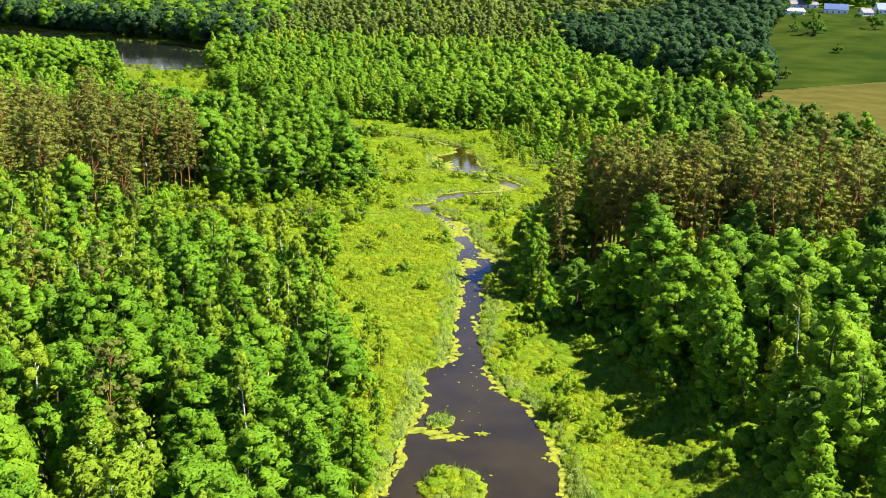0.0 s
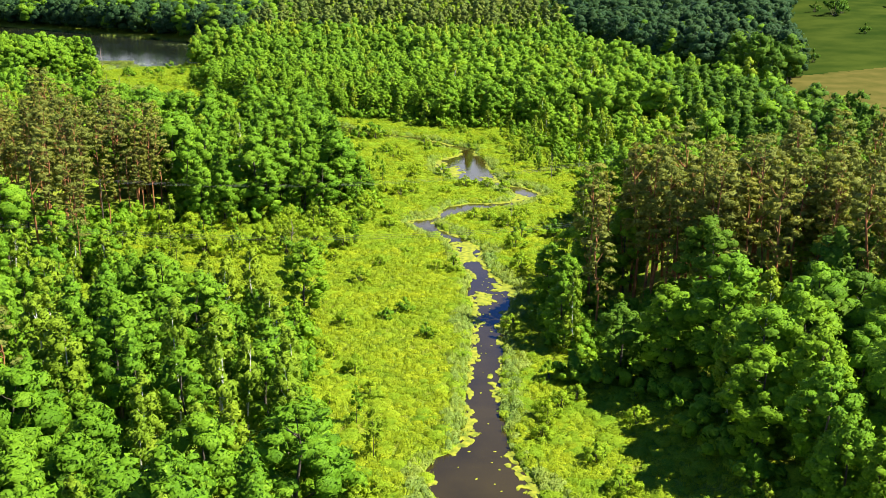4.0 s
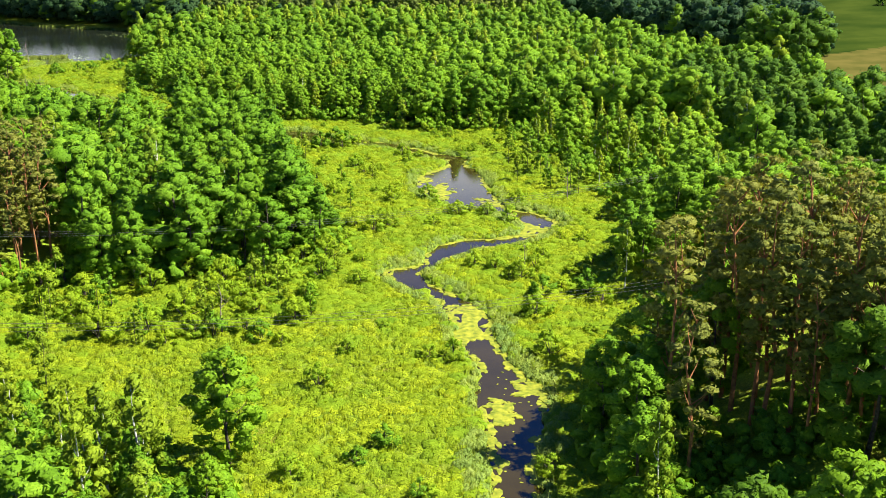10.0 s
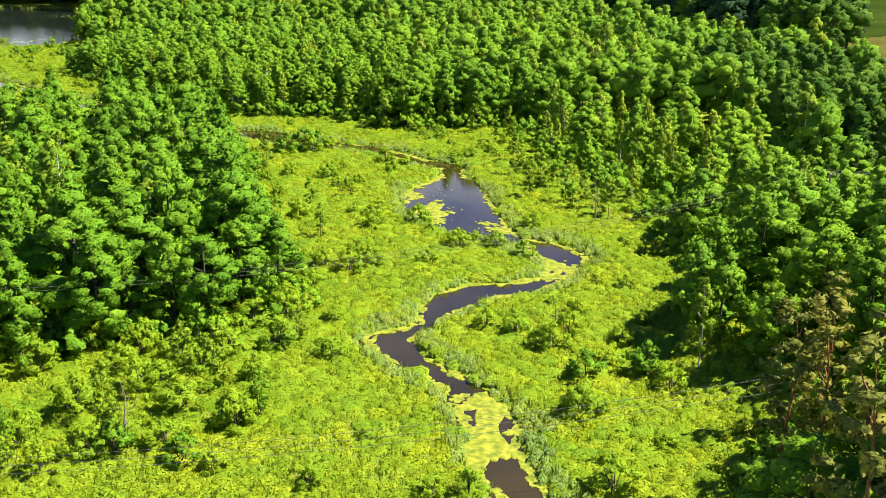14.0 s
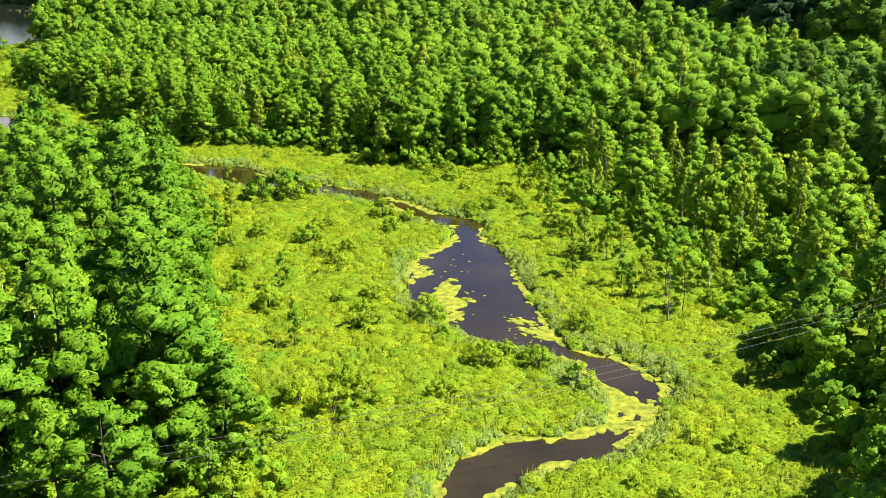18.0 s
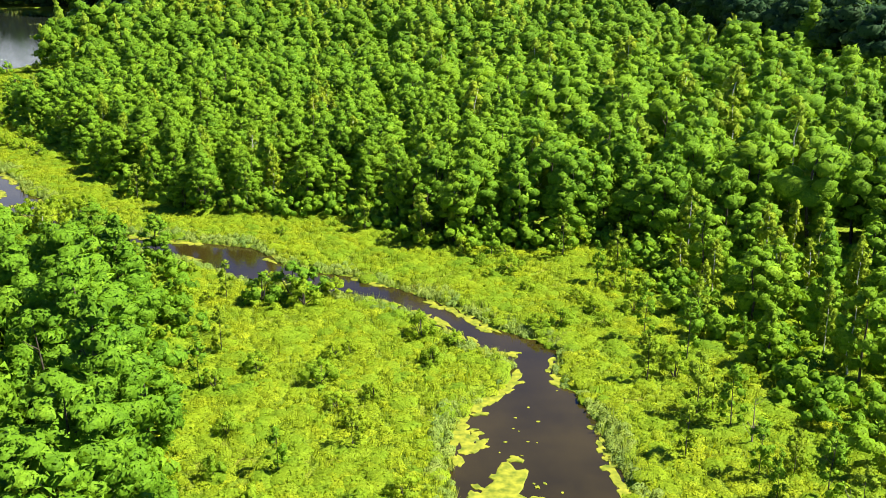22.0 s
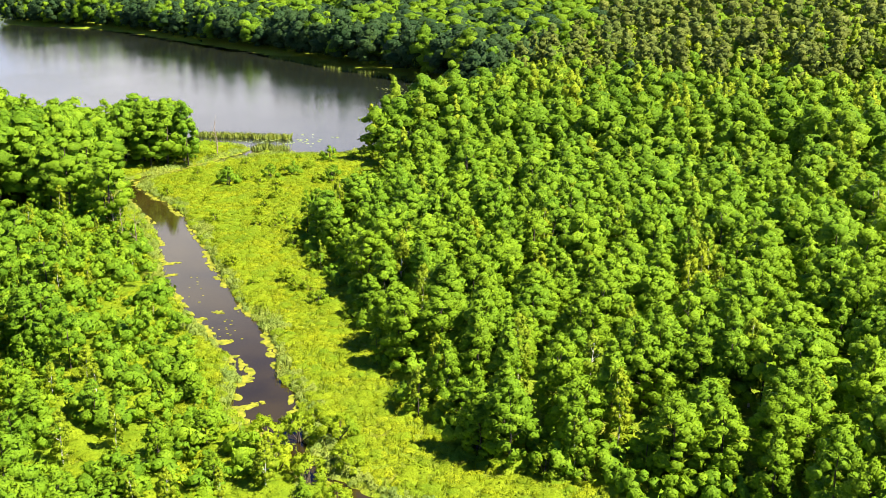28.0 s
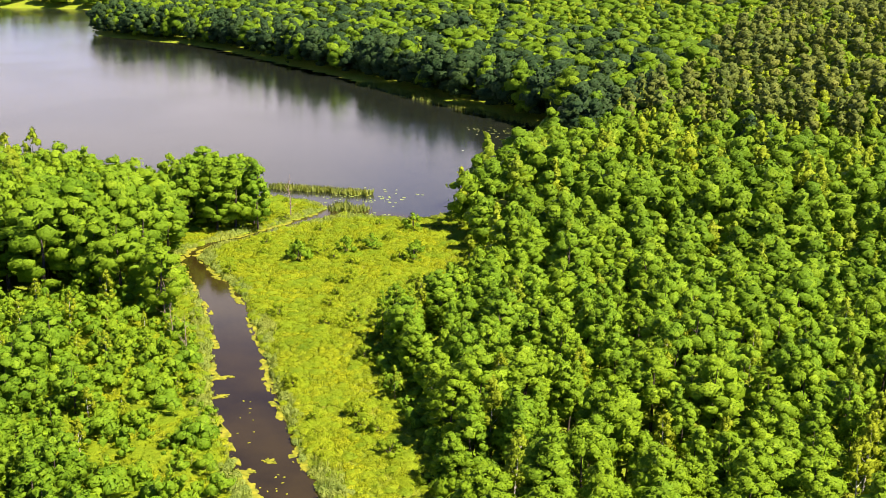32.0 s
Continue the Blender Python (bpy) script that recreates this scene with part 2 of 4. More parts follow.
PASTURE = plain_material("green_pasture", (0.016, 0.032, 0.005), (0.036, 0.054, 0.008), 0.035, 1.0, 0.0)
POLE_WOOD = bark_material("tarred_pole_wood", (0.05, 0.04, 0.03), (0.12, 0.09, 0.07))
WIRE = plain_material("weathered_wire", (0.07, 0.07, 0.07), (0.13, 0.13, 0.13), 4.0, 0.6, 0.4, 0.5)
PLASTER = plain_material("white_plaster", (0.68, 0.67, 0.64), (0.80, 0.79, 0.76), 0.6, 0.85)
ROOF_BLUE = plain_material("blue_roof_sheet", (0.05, 0.09, 0.20), (0.08, 0.13, 0.27), 0.8, 0.5)
ROOF_GREY = plain_material("grey_roof_tiles", (0.12, 0.12, 0.13), (0.22, 0.21, 0.21), 0.8, 0.7)
PANE = plain_material("window_pane", (0.02, 0.025, 0.03), (0.04, 0.045, 0.05), 0.5, 0.08, 0.6)


# ---------------------------------------------------------------- plan
def wob(x, y, size, seed=0.0):
    """Smooth uneven value, about -1 to 1, with bumps of that size in metres."""
    k = 2 * math.pi / size
    return (np.sin(k * (0.83 * x + 0.56 * y) + 1.7 + seed * 2.1) + np.sin(k * (-0.61 * x + 0.87 * y) * 1.31 + 4.2 + seed)
            + np.sin(k * (0.29 * x - 1.07 * y) * 1.77 + 0.6 + seed * 3.3) + np.sin(k * (1.21 * x + 0.41 * y) * 2.3 + seed * 1.7)) / 3.2


def rounded(points, n=5):
    """A polyline through the points, rounded (Catmull-Rom)."""
    p = np.array(points, float)
    p = np.vstack([2 * p[0] - p[1], p, 2 * p[-1] - p[-2]])
    u = np.linspace(0, 1, n, endpoint=False)[:, None]
    out = []
    for a, b, c, d in zip(p[:-3], p[1:-2], p[2:-1], p[3:]):
        out.append(0.5 * (2 * b + (c - a) * u + (2 * a - 5 * b + 4 * c - d) * u ** 2 + (3 * b - a - 3 * c + d) * u ** 3))
    return np.vstack([*out, p[-2:-1]])


# left and right bank of the river, reach by reach, going upstream
REACH_LOWER = [(-12, 60, 9, 60), (-9, 95, 14, 95), (-6, 125, 17, 126), (-5, 133, 16, 137), (-2, 149, 14, 145), (-3, 156, 10, 153),
               (1.5, 165, 8, 161), (2, 175, 7, 176), (3, 193, 8, 190), (4, 211, 9, 209), (3, 225, 11.5, 222), (4, 235, 12, 228),
               (1, 244, 9, 236), (1, 250, 6.5, 247)]
REACH_BEND = [(0, 257, 7, 254), (-1.5, 263, 2, 265), (-11, 277, -4, 275), (-4, 282, 0.5, 283.5), (-2.5, 289, 6, 289.5), (2.5, 296, 13, 292.5),
              (14, 299, 19, 298), (16.5, 304, 23, 305), (16, 309, 24, 309), (13, 316, 20.5, 315.5), (9, 319, 14.5, 320)]
REACH_POND = [(2, 323, 13, 330), (-4.5, 338, 12, 339), (-4, 351, 10, 356), (1.5, 360.5, 8, 363), (3.2, 366.2, 8.2, 371), (0.8, 370, 4, 375.2), (-2.2, 372, 1, 377.6),
              (-4.8, 375.6, -2, 382.3), (-8.6, 381.8, -5.4, 386), (-12.1, 385, -10.3, 391), (-19.4, 389.8, -17.2, 396.2), (-27.6, 393.8, -25, 400.2),
              (-34, 395.5, -31.4, 404.6), (-39, 400.2, -36.5, 411), (-46, 405.8, -47, 414.8), (-52, 409.2, -54.4, 417)]
REACH_UPPER = [(-59, 414, -60, 419), (-72.5, 422.5, -71.5, 425), (-87, 434, -81, 440), (-92, 444, -88, 447), (-100, 452, -93, 456), (-111, 462, -107, 471),
               (-129, 480, -121, 486), (-146, 503, -136, 504), (-161, 519, -152, 522), (-180, 537, -168, 535), (-184.5, 545, -179, 543),
               (-185, 551, -181.5, 552), (-182, 562, -179, 560), (-179, 575, -175.5, 573), (-177, 587, -171, 588), (-176, 604, -166, 606)]
STATIONS = REACH_LOWER + REACH_BEND + REACH_POND + REACH_UPPER
LEFT_BANK = rounded([s[:2] for s in STATIONS])
RIGHT_BANK = rounded([s[2:] for s in STATIONS])
RIVER = np.vstack([LEFT_BANK, RIGHT_BANK[::-1]])
LAKE = rounded([(-168, 593), (-155, 594), (-146, 601), (-142, 630), (-145, 670), (-146, 703), (-147, 734), (-205, 774), (-294, 835), (-397, 902),
                (-509, 969), (-610, 993), (-660, 1040), (-720, 1160), (-830, 1250), (-1150, 1150), (-1050, 850), (-720, 640), (-420, 590),
                (-325, 585), (-253, 590), (-205, 600), (-185, 600), (-168, 593)], 4)


def edge_distance(poly, x, y):
    """Distance to a closed outline, negative inside."""
    a, b = poly, np.roll(poly, -1, 0)
    best, inside = np.full(x.shape, 1e9), np.zeros(x.shape, bool)
    for (ax, ay), (bx, by) in zip(a, b):
        dx, dy = bx - ax, by - ay
        u = np.clip(((x - ax) * dx + (y - ay) * dy) / (dx * dx + dy * dy + 1e-9), 0, 1)
        best = np.minimum(best, (x - ax - u * dx) ** 2 + (y - ay - u * dy) ** 2)
        if ay != by:
            inside ^= ((ay > y) != (by > y)) & (x < (bx - ax) * (y - ay) / (by - ay) + ax)
    return np.where(inside, -1, 1) * np.sqrt(best)


ISLETS = [(2.2, 120, 4.2), (0.6, 139.5, 1.9)]          # reed islets in the lower river


def water_distance(x, y):
    """Distance to the waterline of river and lake, negative over water, with ragged banks."""
    d = np.full(x.shape, 200.0)
    k = (x > -230) & (x < 70) & (y > 20) & (y < 640)
    d[k] = edge_distance(RIVER, x[k], y[k])
    k = (y > 560) & (x < -90)
    d[k] = np.minimum(d[k], edge_distance(LAKE, x[k], y[k]))
    for ix, iy, ir in ISLETS:
        d = np.maximum(d, ir - np.hypot(x - ix, (y - iy) * 0.8))
    return d + 0.55 * wob(x, y, 7.0) + 0.3 * wob(x, y, 2.6, 2)


def within(poly, x, y):
    p = np.array(poly, float)
    inside = np.zeros(x.shape, bool)
    for (ax, ay), (bx, by) in zip(p, np.roll(p, -1, 0)):
        if ay != by:
            inside ^= ((ay > y) != (by > y)) & (x < (bx - ax) * (y - ay) / (by - ay) + ax)
    return inside


def smooth(a, b, v):
    u = np.clip((v - a) / (b - a), 0, 1)
    return u * u * (3 - 2 * u)


def rise(x, y):
    """The lie of the land above the valley floor."""
    east = 6.0 * smooth(18, 48, x - 0.06 * (y - 200)) * (1 - smooth(270, 330, y))
    west = 2.0 * smooth(-45, -110, x) * (1 - smooth(330, 430, y))
    hill = 31.0 * smooth(430, 1080, y + 0.2 * (x - 200)) * smooth(60, 240, x - 0.10 * (y - 430))
    shore = 14.0 * smooth(20, 260, (y - 734) * 0.83 + (x + 147) * 0.55) * smooth(690, 740, y) * (1 - smooth(-60, 120, x))
    north = 10.0 * smooth(900, 1700, y - 0.3 * x)
    return east + west + hill + shore + north + 0.25 * wob(x, y, 23.0)


def land(x, y, d=None):
    """Height of the ground."""
    d = water_distance(x, y) if d is None else d
    shore = np.where(d > 0, 0.05 + 0.55 * smooth(0, 2.5, d), np.maximum(-1.2, 0.35 * d))
    return shore + np.maximum(0, rise(x, y)) * smooth(4, 30, d)


OPEN_VALLEY = [(-4, 60), (-8, 110), (-10, 134), (-13, 151), (-21, 179), (-25, 203), (-33, 209), (-42, 217), (-58, 228), (-70, 242), (-74, 268), (-44, 273), (-27, 279), (-20, 288),
               (-23, 302), (-29, 320), (-35, 343), (-40, 377), (-47, 398), (-60, 411), (-88, 430), (-112, 458), (-131, 478), (-150, 500), (-165, 512),
               (-178, 516), (-179, 535), (-190, 545), (-192, 560), (-186, 580), (-188, 606), (-142, 606), (-134, 585), (-113, 556), (-119, 523), (-112, 505),
               (-95, 486), (-83, 468), (-70, 448), (-54, 431), (-40, 428), (-27, 428)]
OPEN_VALLEY += [(-14, 415), (0, 409), (14, 409), (24, 413), (25, 398), (31, 352), (36, 345), (38, 318), (38, 296), (36, 286), (36, 268), (36, 252), (28, 241), (22, 229), (18, 219), (16, 210),
                (16, 200), (20, 188), (28, 178), (32, 160), (36, 140), (39, 120), (36, 60)]
PINES_EAST = [(22, 201), (46, 196), (52, 178), (95, 180), (150, 215), (200, 262), (150, 262), (95, 246), (50, 254), (36, 250), (26, 240)]
PINES_WEST = [(-64, 262), (-84, 240), (-140, 222), (-190, 260), (-170, 325), (-110, 335), (-74, 305)]
FIELDS = [(132, 480), (124, 420), (136, 372), (175, 332), (420, 380), (900, 1000), (1000, 1300), (560, 1300), (420, 1060), (300, 1000), (278, 890), (232, 790), (202, 690), (172, 560)]
GLADE_EAST = [(146, 400), (112, 505), (84, 590), (70, 740), (92, 740), (108, 600), (140, 520), (176, 430)]      # open strip behind the bright wood
YOUNG_EAST = [(17, 334), (40, 318), (75, 330), (75, 400), (34, 412), (26, 400), (24, 360)]
YOUNG_WEST = [(-36, 362), (-60, 372), (-128, 436), (-200, 496), (-186, 504), (-172, 512), (-150, 502), (-110, 458), (-86, 430), (-60, 411), (-46, 398)]


# ---------------------------------------------------------------- mesh helpers
def quads_mesh(name, verts, faces, material, normals=None, tint=None):
    """A mesh from arrays of corners and faces with three or four corners, and, for foliage, the way each leaf cluster turns to the light."""
    verts, faces = np.asarray(verts, np.float32), np.asarray(faces, np.int32)
    me = bpy.data.meshes.new(name)
    me.vertices.add(len(verts))
    me.vertices.foreach_set("co", verts.ravel())
    me.loops.add(faces.size)
    me.loops.foreach_set("vertex_index", faces.ravel())
    me.polygons.add(len(faces))
    me.polygons.foreach_set("loop_start", np.arange(0, faces.size, faces.shape[1], dtype=np.int32))
    me.update(calc_edges=True)
    me.materials.append(material)
    if normals is not None:
        me.attributes.new("custom_normal", "FLOAT_VECTOR", "POINT").data.foreach_set("vector", np.asarray(normals, np.float32).ravel())
    if tint is not None:
        me.attributes.new("tree_tint", "FLOAT", "POINT").data.foreach_set("value", np.asarray(tint, np.float32))
    return me


def part(name, mesh, parent, label=""):
    ob = new(name, mesh)
    ob.parent = parent
    return tagged(ob, label) if label else ob


def blades(rng, place, facing, size):
    """Leaf clusters: ragged triangles at the places, facing outwards. Returns corners and faces."""
    n = len(place)
    facing = facing / (np.linalg.norm(facing, axis=1, keepdims=True) + 1e-9)
    u = np.cross(facing, rng.normal(size=(n, 3)))
    u /= np.linalg.norm(u, axis=1, keepdims=True) + 1e-9
    v = np.cross(facing, u)
    s = np.asarray(size).reshape(-1, 1) * np.ones((n, 1))
    corner = []
    for k in range(3):
        a = 2.094 * k + rng.uniform(-0.5, 0.5, (n, 1))
        r = s * rng.uniform(0.7, 1.35, (n, 1))
        corner.append(place + (u * np.cos(a) + v * np.sin(a)) * r + facing * s * rng.uniform(-0.3, 0.2, (n, 1)))
    return np.stack(corner, 1).reshape(-1, 3), np.arange(3 * n).reshape(n, 3)


def tube(path, radii, sides=6):
    """A tapered round limb along a path."""
    path, radii = np.array(path, float), np.array(radii, float)
    along = np.gradient(path, axis=0)
    along /= np.linalg.norm(along, axis=1, keepdims=True)
    side = np.cross(along, (0.31, 0.95, 0.05))
    side /= np.linalg.norm(side, axis=1, keepdims=True)
    up = np.cross(along, side)
    a = np.linspace(0, 2 * math.pi, sides, endpoint=False)
    ring = side[:, None] * np.cos(a)[None, :, None] + up[:, None] * np.sin(a)[None, :, None]
    verts = (path[:, None] + ring * radii[:, None, None]).reshape(-1, 3)
    i, j = np.meshgrid(np.arange(len(path) - 1), np.arange(sides), indexing="ij")
    k = (j + 1) % sides
    faces = np.stack([i * sides + j, i * sides + k, (i + 1) * sides + k, (i + 1) * sides + j], -1).reshape(-1, 4)
    return verts, faces


def joined(pieces):
    verts, faces, base = [], [], 0
    for v, f in pieces:
        verts.append(v)
        faces.append(f + base)
        base += len(v)
    return np.vstack(verts), np.vstack(faces)


# ---------------------------------------------------------------- trees, each 1 unit = 1 metre at full height
BALL = np.array([(0, 0, 1)] + [(0.894 * math.cos(a), 0.894 * math.sin(a), 0.447) for a in np.arange(5) * 1.2566]
                + [(0.894 * math.cos(a), 0.894 * math.sin(a), -0.447) for a in np.arange(5) * 1.2566 + 0.6283] + [(0, 0, -1)])
BALL_FACES = np.array([(0, 1 + i, 1 + (i + 1) % 5) for i in range(5)] + [(1 + i, 6 + i, 1 + (i + 1) % 5) for i in range(5)]
                      + [(1 + (i + 1) % 5, 6 + i, 6 + (i + 1) % 5) for i in range(5)])


def lobes_crown(rng, n_lobes, n_leaves, leaf, low, high, spread, profile, lobe=0.62, lift=0.35, squash=0.8, stray=1.0):
    """A crown of boughs, each a small uneven cushion ringed by loose leaf sprays, set along the crown's outline;
    profile gives the relative spread at 0..1 up the crown."""
    u = (rng.permutation(n_lobes) + rng.uniform(0.1, 0.9, n_lobes)) / n_lobes
    u = u ** 0.85
    u[0] = 1.0
    wide = profile(u)
    big = lobe * np.sqrt(math.pi * spread * (high - low) * 1.2 / n_lobes) * rng.uniform(0.72, 1.28, n_lobes) * (0.55 + 0.45 * wide)
    h = low + 0.5 * big + (high - low - 1.2 * big) * u + rng.normal(0, 0.25, n_lobes)
    a = np.arange(n_lobes) * 2.39996 + rng.uniform(-0.5, 0.5, n_lobes)
    r = np.clip(spread * wide - 0.7 * big, 0.02, None) * rng.uniform(0.72, 1.1, n_lobes)
    centre = np.stack([r * np.cos(a), r * np.sin(a), h], 1)
    middle = np.array((0, 0, low + 0.42 * (high - low)))
    # cushions
    turn_z = rng.uniform(0, 6.28, n_lobes)
    c, s = np.cos(turn_z)[:, None], np.sin(turn_z)[:, None]
    shape = np.stack([BALL[None, :, 0] * c - BALL[None, :, 1] * s, BALL[None, :, 0] * s + BALL[None, :, 1] * c, np.repeat(BALL[None, :, 2], n_lobes, 0)], -1)
    cushion = centre[:, None] + shape * big[:, None, None] * rng.uniform(0.62, 1.08, (n_lobes, 12, 1)) * (1, 1, squash)
    cv = cushion.reshape(-1, 3)
    cf = (BALL_FACES[None] + (np.arange(n_lobes) * 12)[:, None, None]).reshape(-1, 3)
    dome = (cv - middle) / (spread, spread, 0.55 * (high - low))
    dome /= np.linalg.norm(dome, axis=1, keepdims=True) + 0.2
    cn = 0.7 * dome + 0.9 * shape.reshape(-1, 3)
    cn /= np.linalg.norm(cn, axis=1, keepdims=True) + 1e-9
    # loose sprays
    which = rng.integers(0, n_lobes, n_leaves)
    way = rng.normal(size=(n_leaves, 3))
    out = centre[which] * (1, 1, 0)
    out /= np.linalg.norm(out, axis=1, keepdims=True) + 0.3
    way = way / np.linalg.norm(way, axis=1, keepdims=True) + 0.6 * out + (0, 0, lift)
    way /= np.linalg.norm(way, axis=1, keepdims=True)
    place = centre[which] + way * big[which][:, None] * rng.uniform(0.88, 1.0 + 0.2 * stray, (n_leaves, 1)) * (1, 1, squash)
    facing = way + (0, 0, 0.3) + 0.6 * rng.normal(size=(n_leaves, 3))
    lv, lf = blades(rng, place, facing, leaf * rng.uniform(0.6, 1.35, n_leaves))
    dome = (place - middle) / (spread, spread, 0.55 * (high - low))
    dome /= np.linalg.norm(dome, axis=1, keepdims=True) + 0.2
    lit = 0.7 * dome + 0.9 * way + (0, 0, 0.05 if high > 5 else 0.4) + 0.12 * rng.normal(size=(n_leaves, 3))
    lit /= np.linalg.norm(lit, axis=1, keepdims=True) + 1e-9
    return (np.vstack([cv, lv]), np.vstack([cf, lf + len(cv)]), np.vstack([cn, np.repeat(lit, 3, 0)])), centre


def limbs_to(rng, centre, low, top, base_r, count, sides=4):
    """Trunk with limbs that reach into the crown."""
    sway = rng.normal(0, 0.02 * top, (4, 2))
    z = np.array([0, 0.35, 0.7, 0.97]) * top
    path = np.stack([np.r_[0, sway[1:, 0]], np.r_[0, sway[1:, 1]], z], 1)
    pieces = [tube(path, base_r * np.array([1.25, 0.8, 0.5, 0.12]), 7)]
    for c in centre[rng.permutation(len(centre))[:count]]:
        start = max(low * 0.75, c[2] - 0.35 * np.hypot(c[0], c[1]) - 0.08 * top)
        at = np.array([np.interp(start, z, path[:, 0]), np.interp(start, z, path[:, 1]), start])
        mid = at * 0.45 + c * 0.55 + (0, 0, -0.2)
        pieces.append(tube([at, mid, c], base_r * np.array([0.38, 0.24, 0.08]), sides))
    return joined(pieces)


def alder(rng, lobes, leaves, leaf):
    top = rng.uniform(15.5, 17.8)
    if rng.uniform() < 0.36:            # tapering, younger
        prof = lambda u: np.clip(1.25 * np.clip(1 - u, 0, 1) ** 0.72 * np.clip(0.55 + 1.8 * u, 0, 1), 0.06, 1)
        crown, centre = lobes_crown(rng, lobes, leaves, leaf, rng.uniform(1.2, 2.6), top, rng.uniform(3.5, 4.3), prof)
    else:                               # broad and domed
        prof = lambda u: np.clip(np.sqrt(np.clip(1 - np.clip(u - 0.38, 0, 1) ** 2 / 0.40, 0.01, 1)) * np.clip(0.6 + 1.4 * u, 0, 1), 0.08, 1)
        crown, centre = lobes_crown(rng, lobes, leaves, leaf, rng.uniform(1.2, 2.8), 0.95 * top, rng.uniform(3.9, 5.0), prof)
    return crown, limbs_to(rng, centre, 4.5, top * 0.9, 0.2, 7 if lobes > 50 else 1)


def birch(rng, lobes, leaves, leaf):
    top = rng.uniform(15.5, 18)
    prof = lambda u: np.clip(0.95 * np.sqrt(np.clip(1 - (u - 0.3) ** 2 / 0.5, 0.01, 1)), 0.08, 1)
    crown, centre = lobes_crown(rng, lobes, leaves, leaf, 2.6, top, rng.uniform(2.0, 2.7), prof, 0.42, -0.15, 1.3, 1.8)
    return crown, limbs_to(rng, centre, 5.0, top * 0.95, 0.15, 7 if lobes > 40 and leaves > 400 else 1)


def pine(rng, lobes, leaves, leaf):
    top = rng.uniform(22, 25.5)
    prof = lambda u: np.clip(0.25 + 0.9 * np.sin(np.clip(u, 0, 1) * 2.5 + 0.35), 0.2, 1)
    crown, centre = lobes_crown(rng, lobes, leaves, leaf, rng.uniform(4.0, 9.5), top, rng.uniform(2.6, 3.5), prof, 0.38 if lobes > 20 else 0.5, 0.25, 0.45 if lobes > 20 else 0.8, 2.4 if lobes > 20 else 1.0)
    return crown, limbs_to(rng, centre, 10.0, top * 0.97, 0.22, 12 if leaves > 400 else 3)


def shrub(rng, lobes, leaves, leaf):
    prof = lambda u: np.sqrt(np.clip(1 - u ** 2, 0.03, 1))
    crown, centre = lobes_crown(rng, lobes, leaves, leaf, 0.1, 2.4, 1.9, prof, 0.5, 0.5, 0.85)
    stems = joined([tube([(0.15 * math.cos(a), 0.15 * math.sin(a), -0.1), (0.5 * c[0], 0.5 * c[1], 0.5 * c[2]), c], (0.06, 0.04, 0.015), 4)
                    for a, c in zip(np.linspace(0, 5.5, 6), centre[:6])])
    return crown, stems


def sapling(rng, lobes, leaves, leaf):
    top = rng.uniform(7.2, 8.4)
    prof = lambda u: np.clip(np.sqrt(np.clip(1 - (u - 0.35) ** 2 / 0.45, 0.01, 1)), 0.08, 1)
    crown, centre = lobes_crown(rng, lobes, leaves, leaf, 0.7, top, rng.uniform(1.2, 1.7), prof, 0.36, 0.2, 0.9, 2.0)
    return crown, limbs_to(rng, centre, 2.0, top * 0.97, 0.065, 7)


def bare(rng):
    top = rng.uniform(8, 10)
    centre = np.stack([rng.normal(0, 1.0, 14), rng.normal(0, 1.0, 14), rng.uniform(2.5, top, 14)], 1)
    return limbs_to(rng, centre, 2.5, top, 0.13, 14, 4)


# ---------------------------------------------------------------- ground and water
gx = np.concatenate([np.arange(-4500, -1200, 300), np.arange(-1200, -195, 9), np.arange(-195, 48, 1.35), np.arange(48, 330, 9), np.arange(330, 4600, 250)])
gy = np.concatenate([np.arange(-1500, 105, 100), np.arange(105, 612, 1.35), np.arange(612, 1300, 9), np.arange(1300, 4900, 250)])
X, Y = np.meshgrid(gx, gy)
Z = land(X.ravel(), Y.ravel()).reshape(X.shape)
cols, lines = len(gx), len(gy)
ii, jj = np.meshgrid(np.arange(lines - 1), np.arange(cols - 1), indexing="ij")
k0 = (ii * cols + jj).ravel()
ground = new("ground", quads_mesh("ground", np.stack([X.ravel(), Y.ravel(), Z.ravel()], 1), np.stack([k0, k0 + 1, k0 + cols + 1, k0 + cols], 1), GROUND))
ground.data.polygons.foreach_set("use_smooth", np.ones(len(ground.data.polygons), bool))
tagged(ground, "boggy green valley floor of sedge and moss", "ground", kind="structure")


def sheet(name, outline, z, material):
    """A flat sheet inside an outline."""
    bm = bmesh.new()
    bm.faces.new([bm.verts.new((x, y, z)) for x, y in outline])
    bmesh.ops.triangulate(bm, faces=bm.faces[:])
    me = bpy.data.meshes.new(name)
    bm.to_mesh(me)
    bm.free()
    me.materials.append(material)
    return new(name, me)


tagged(sheet("water", [(-1400, 30), (80, 30), (80, 600), (-1400, 600)], 0.0, WATER), "still brown peaty water of the river", "water", kind="structure")
tagged(sheet("lake", [(-1400, 600), (80, 600), (80, 1400), (-1400, 1400)], 0.0, LAKE_WATER), "wide rippled lake reflecting a cloudy sky", "lake", kind="structure")

# ---------------------------------------------------------------- woods
rng = np.random.default_rng(7)


def scatter(x0, x1, y0, y1, gap):
    """Uneven places about gap apart."""
    x, y = np.meshgrid(np.arange(x0, x1, gap), np.arange(y0, y1, gap * 0.87))
    x[::2] += gap / 2
    return (x + rng.uniform(-0.46, 0.46, x.shape) * gap).ravel(), (y + rng.uniform(-0.46, 0.46, y.shape) * gap).ravel()


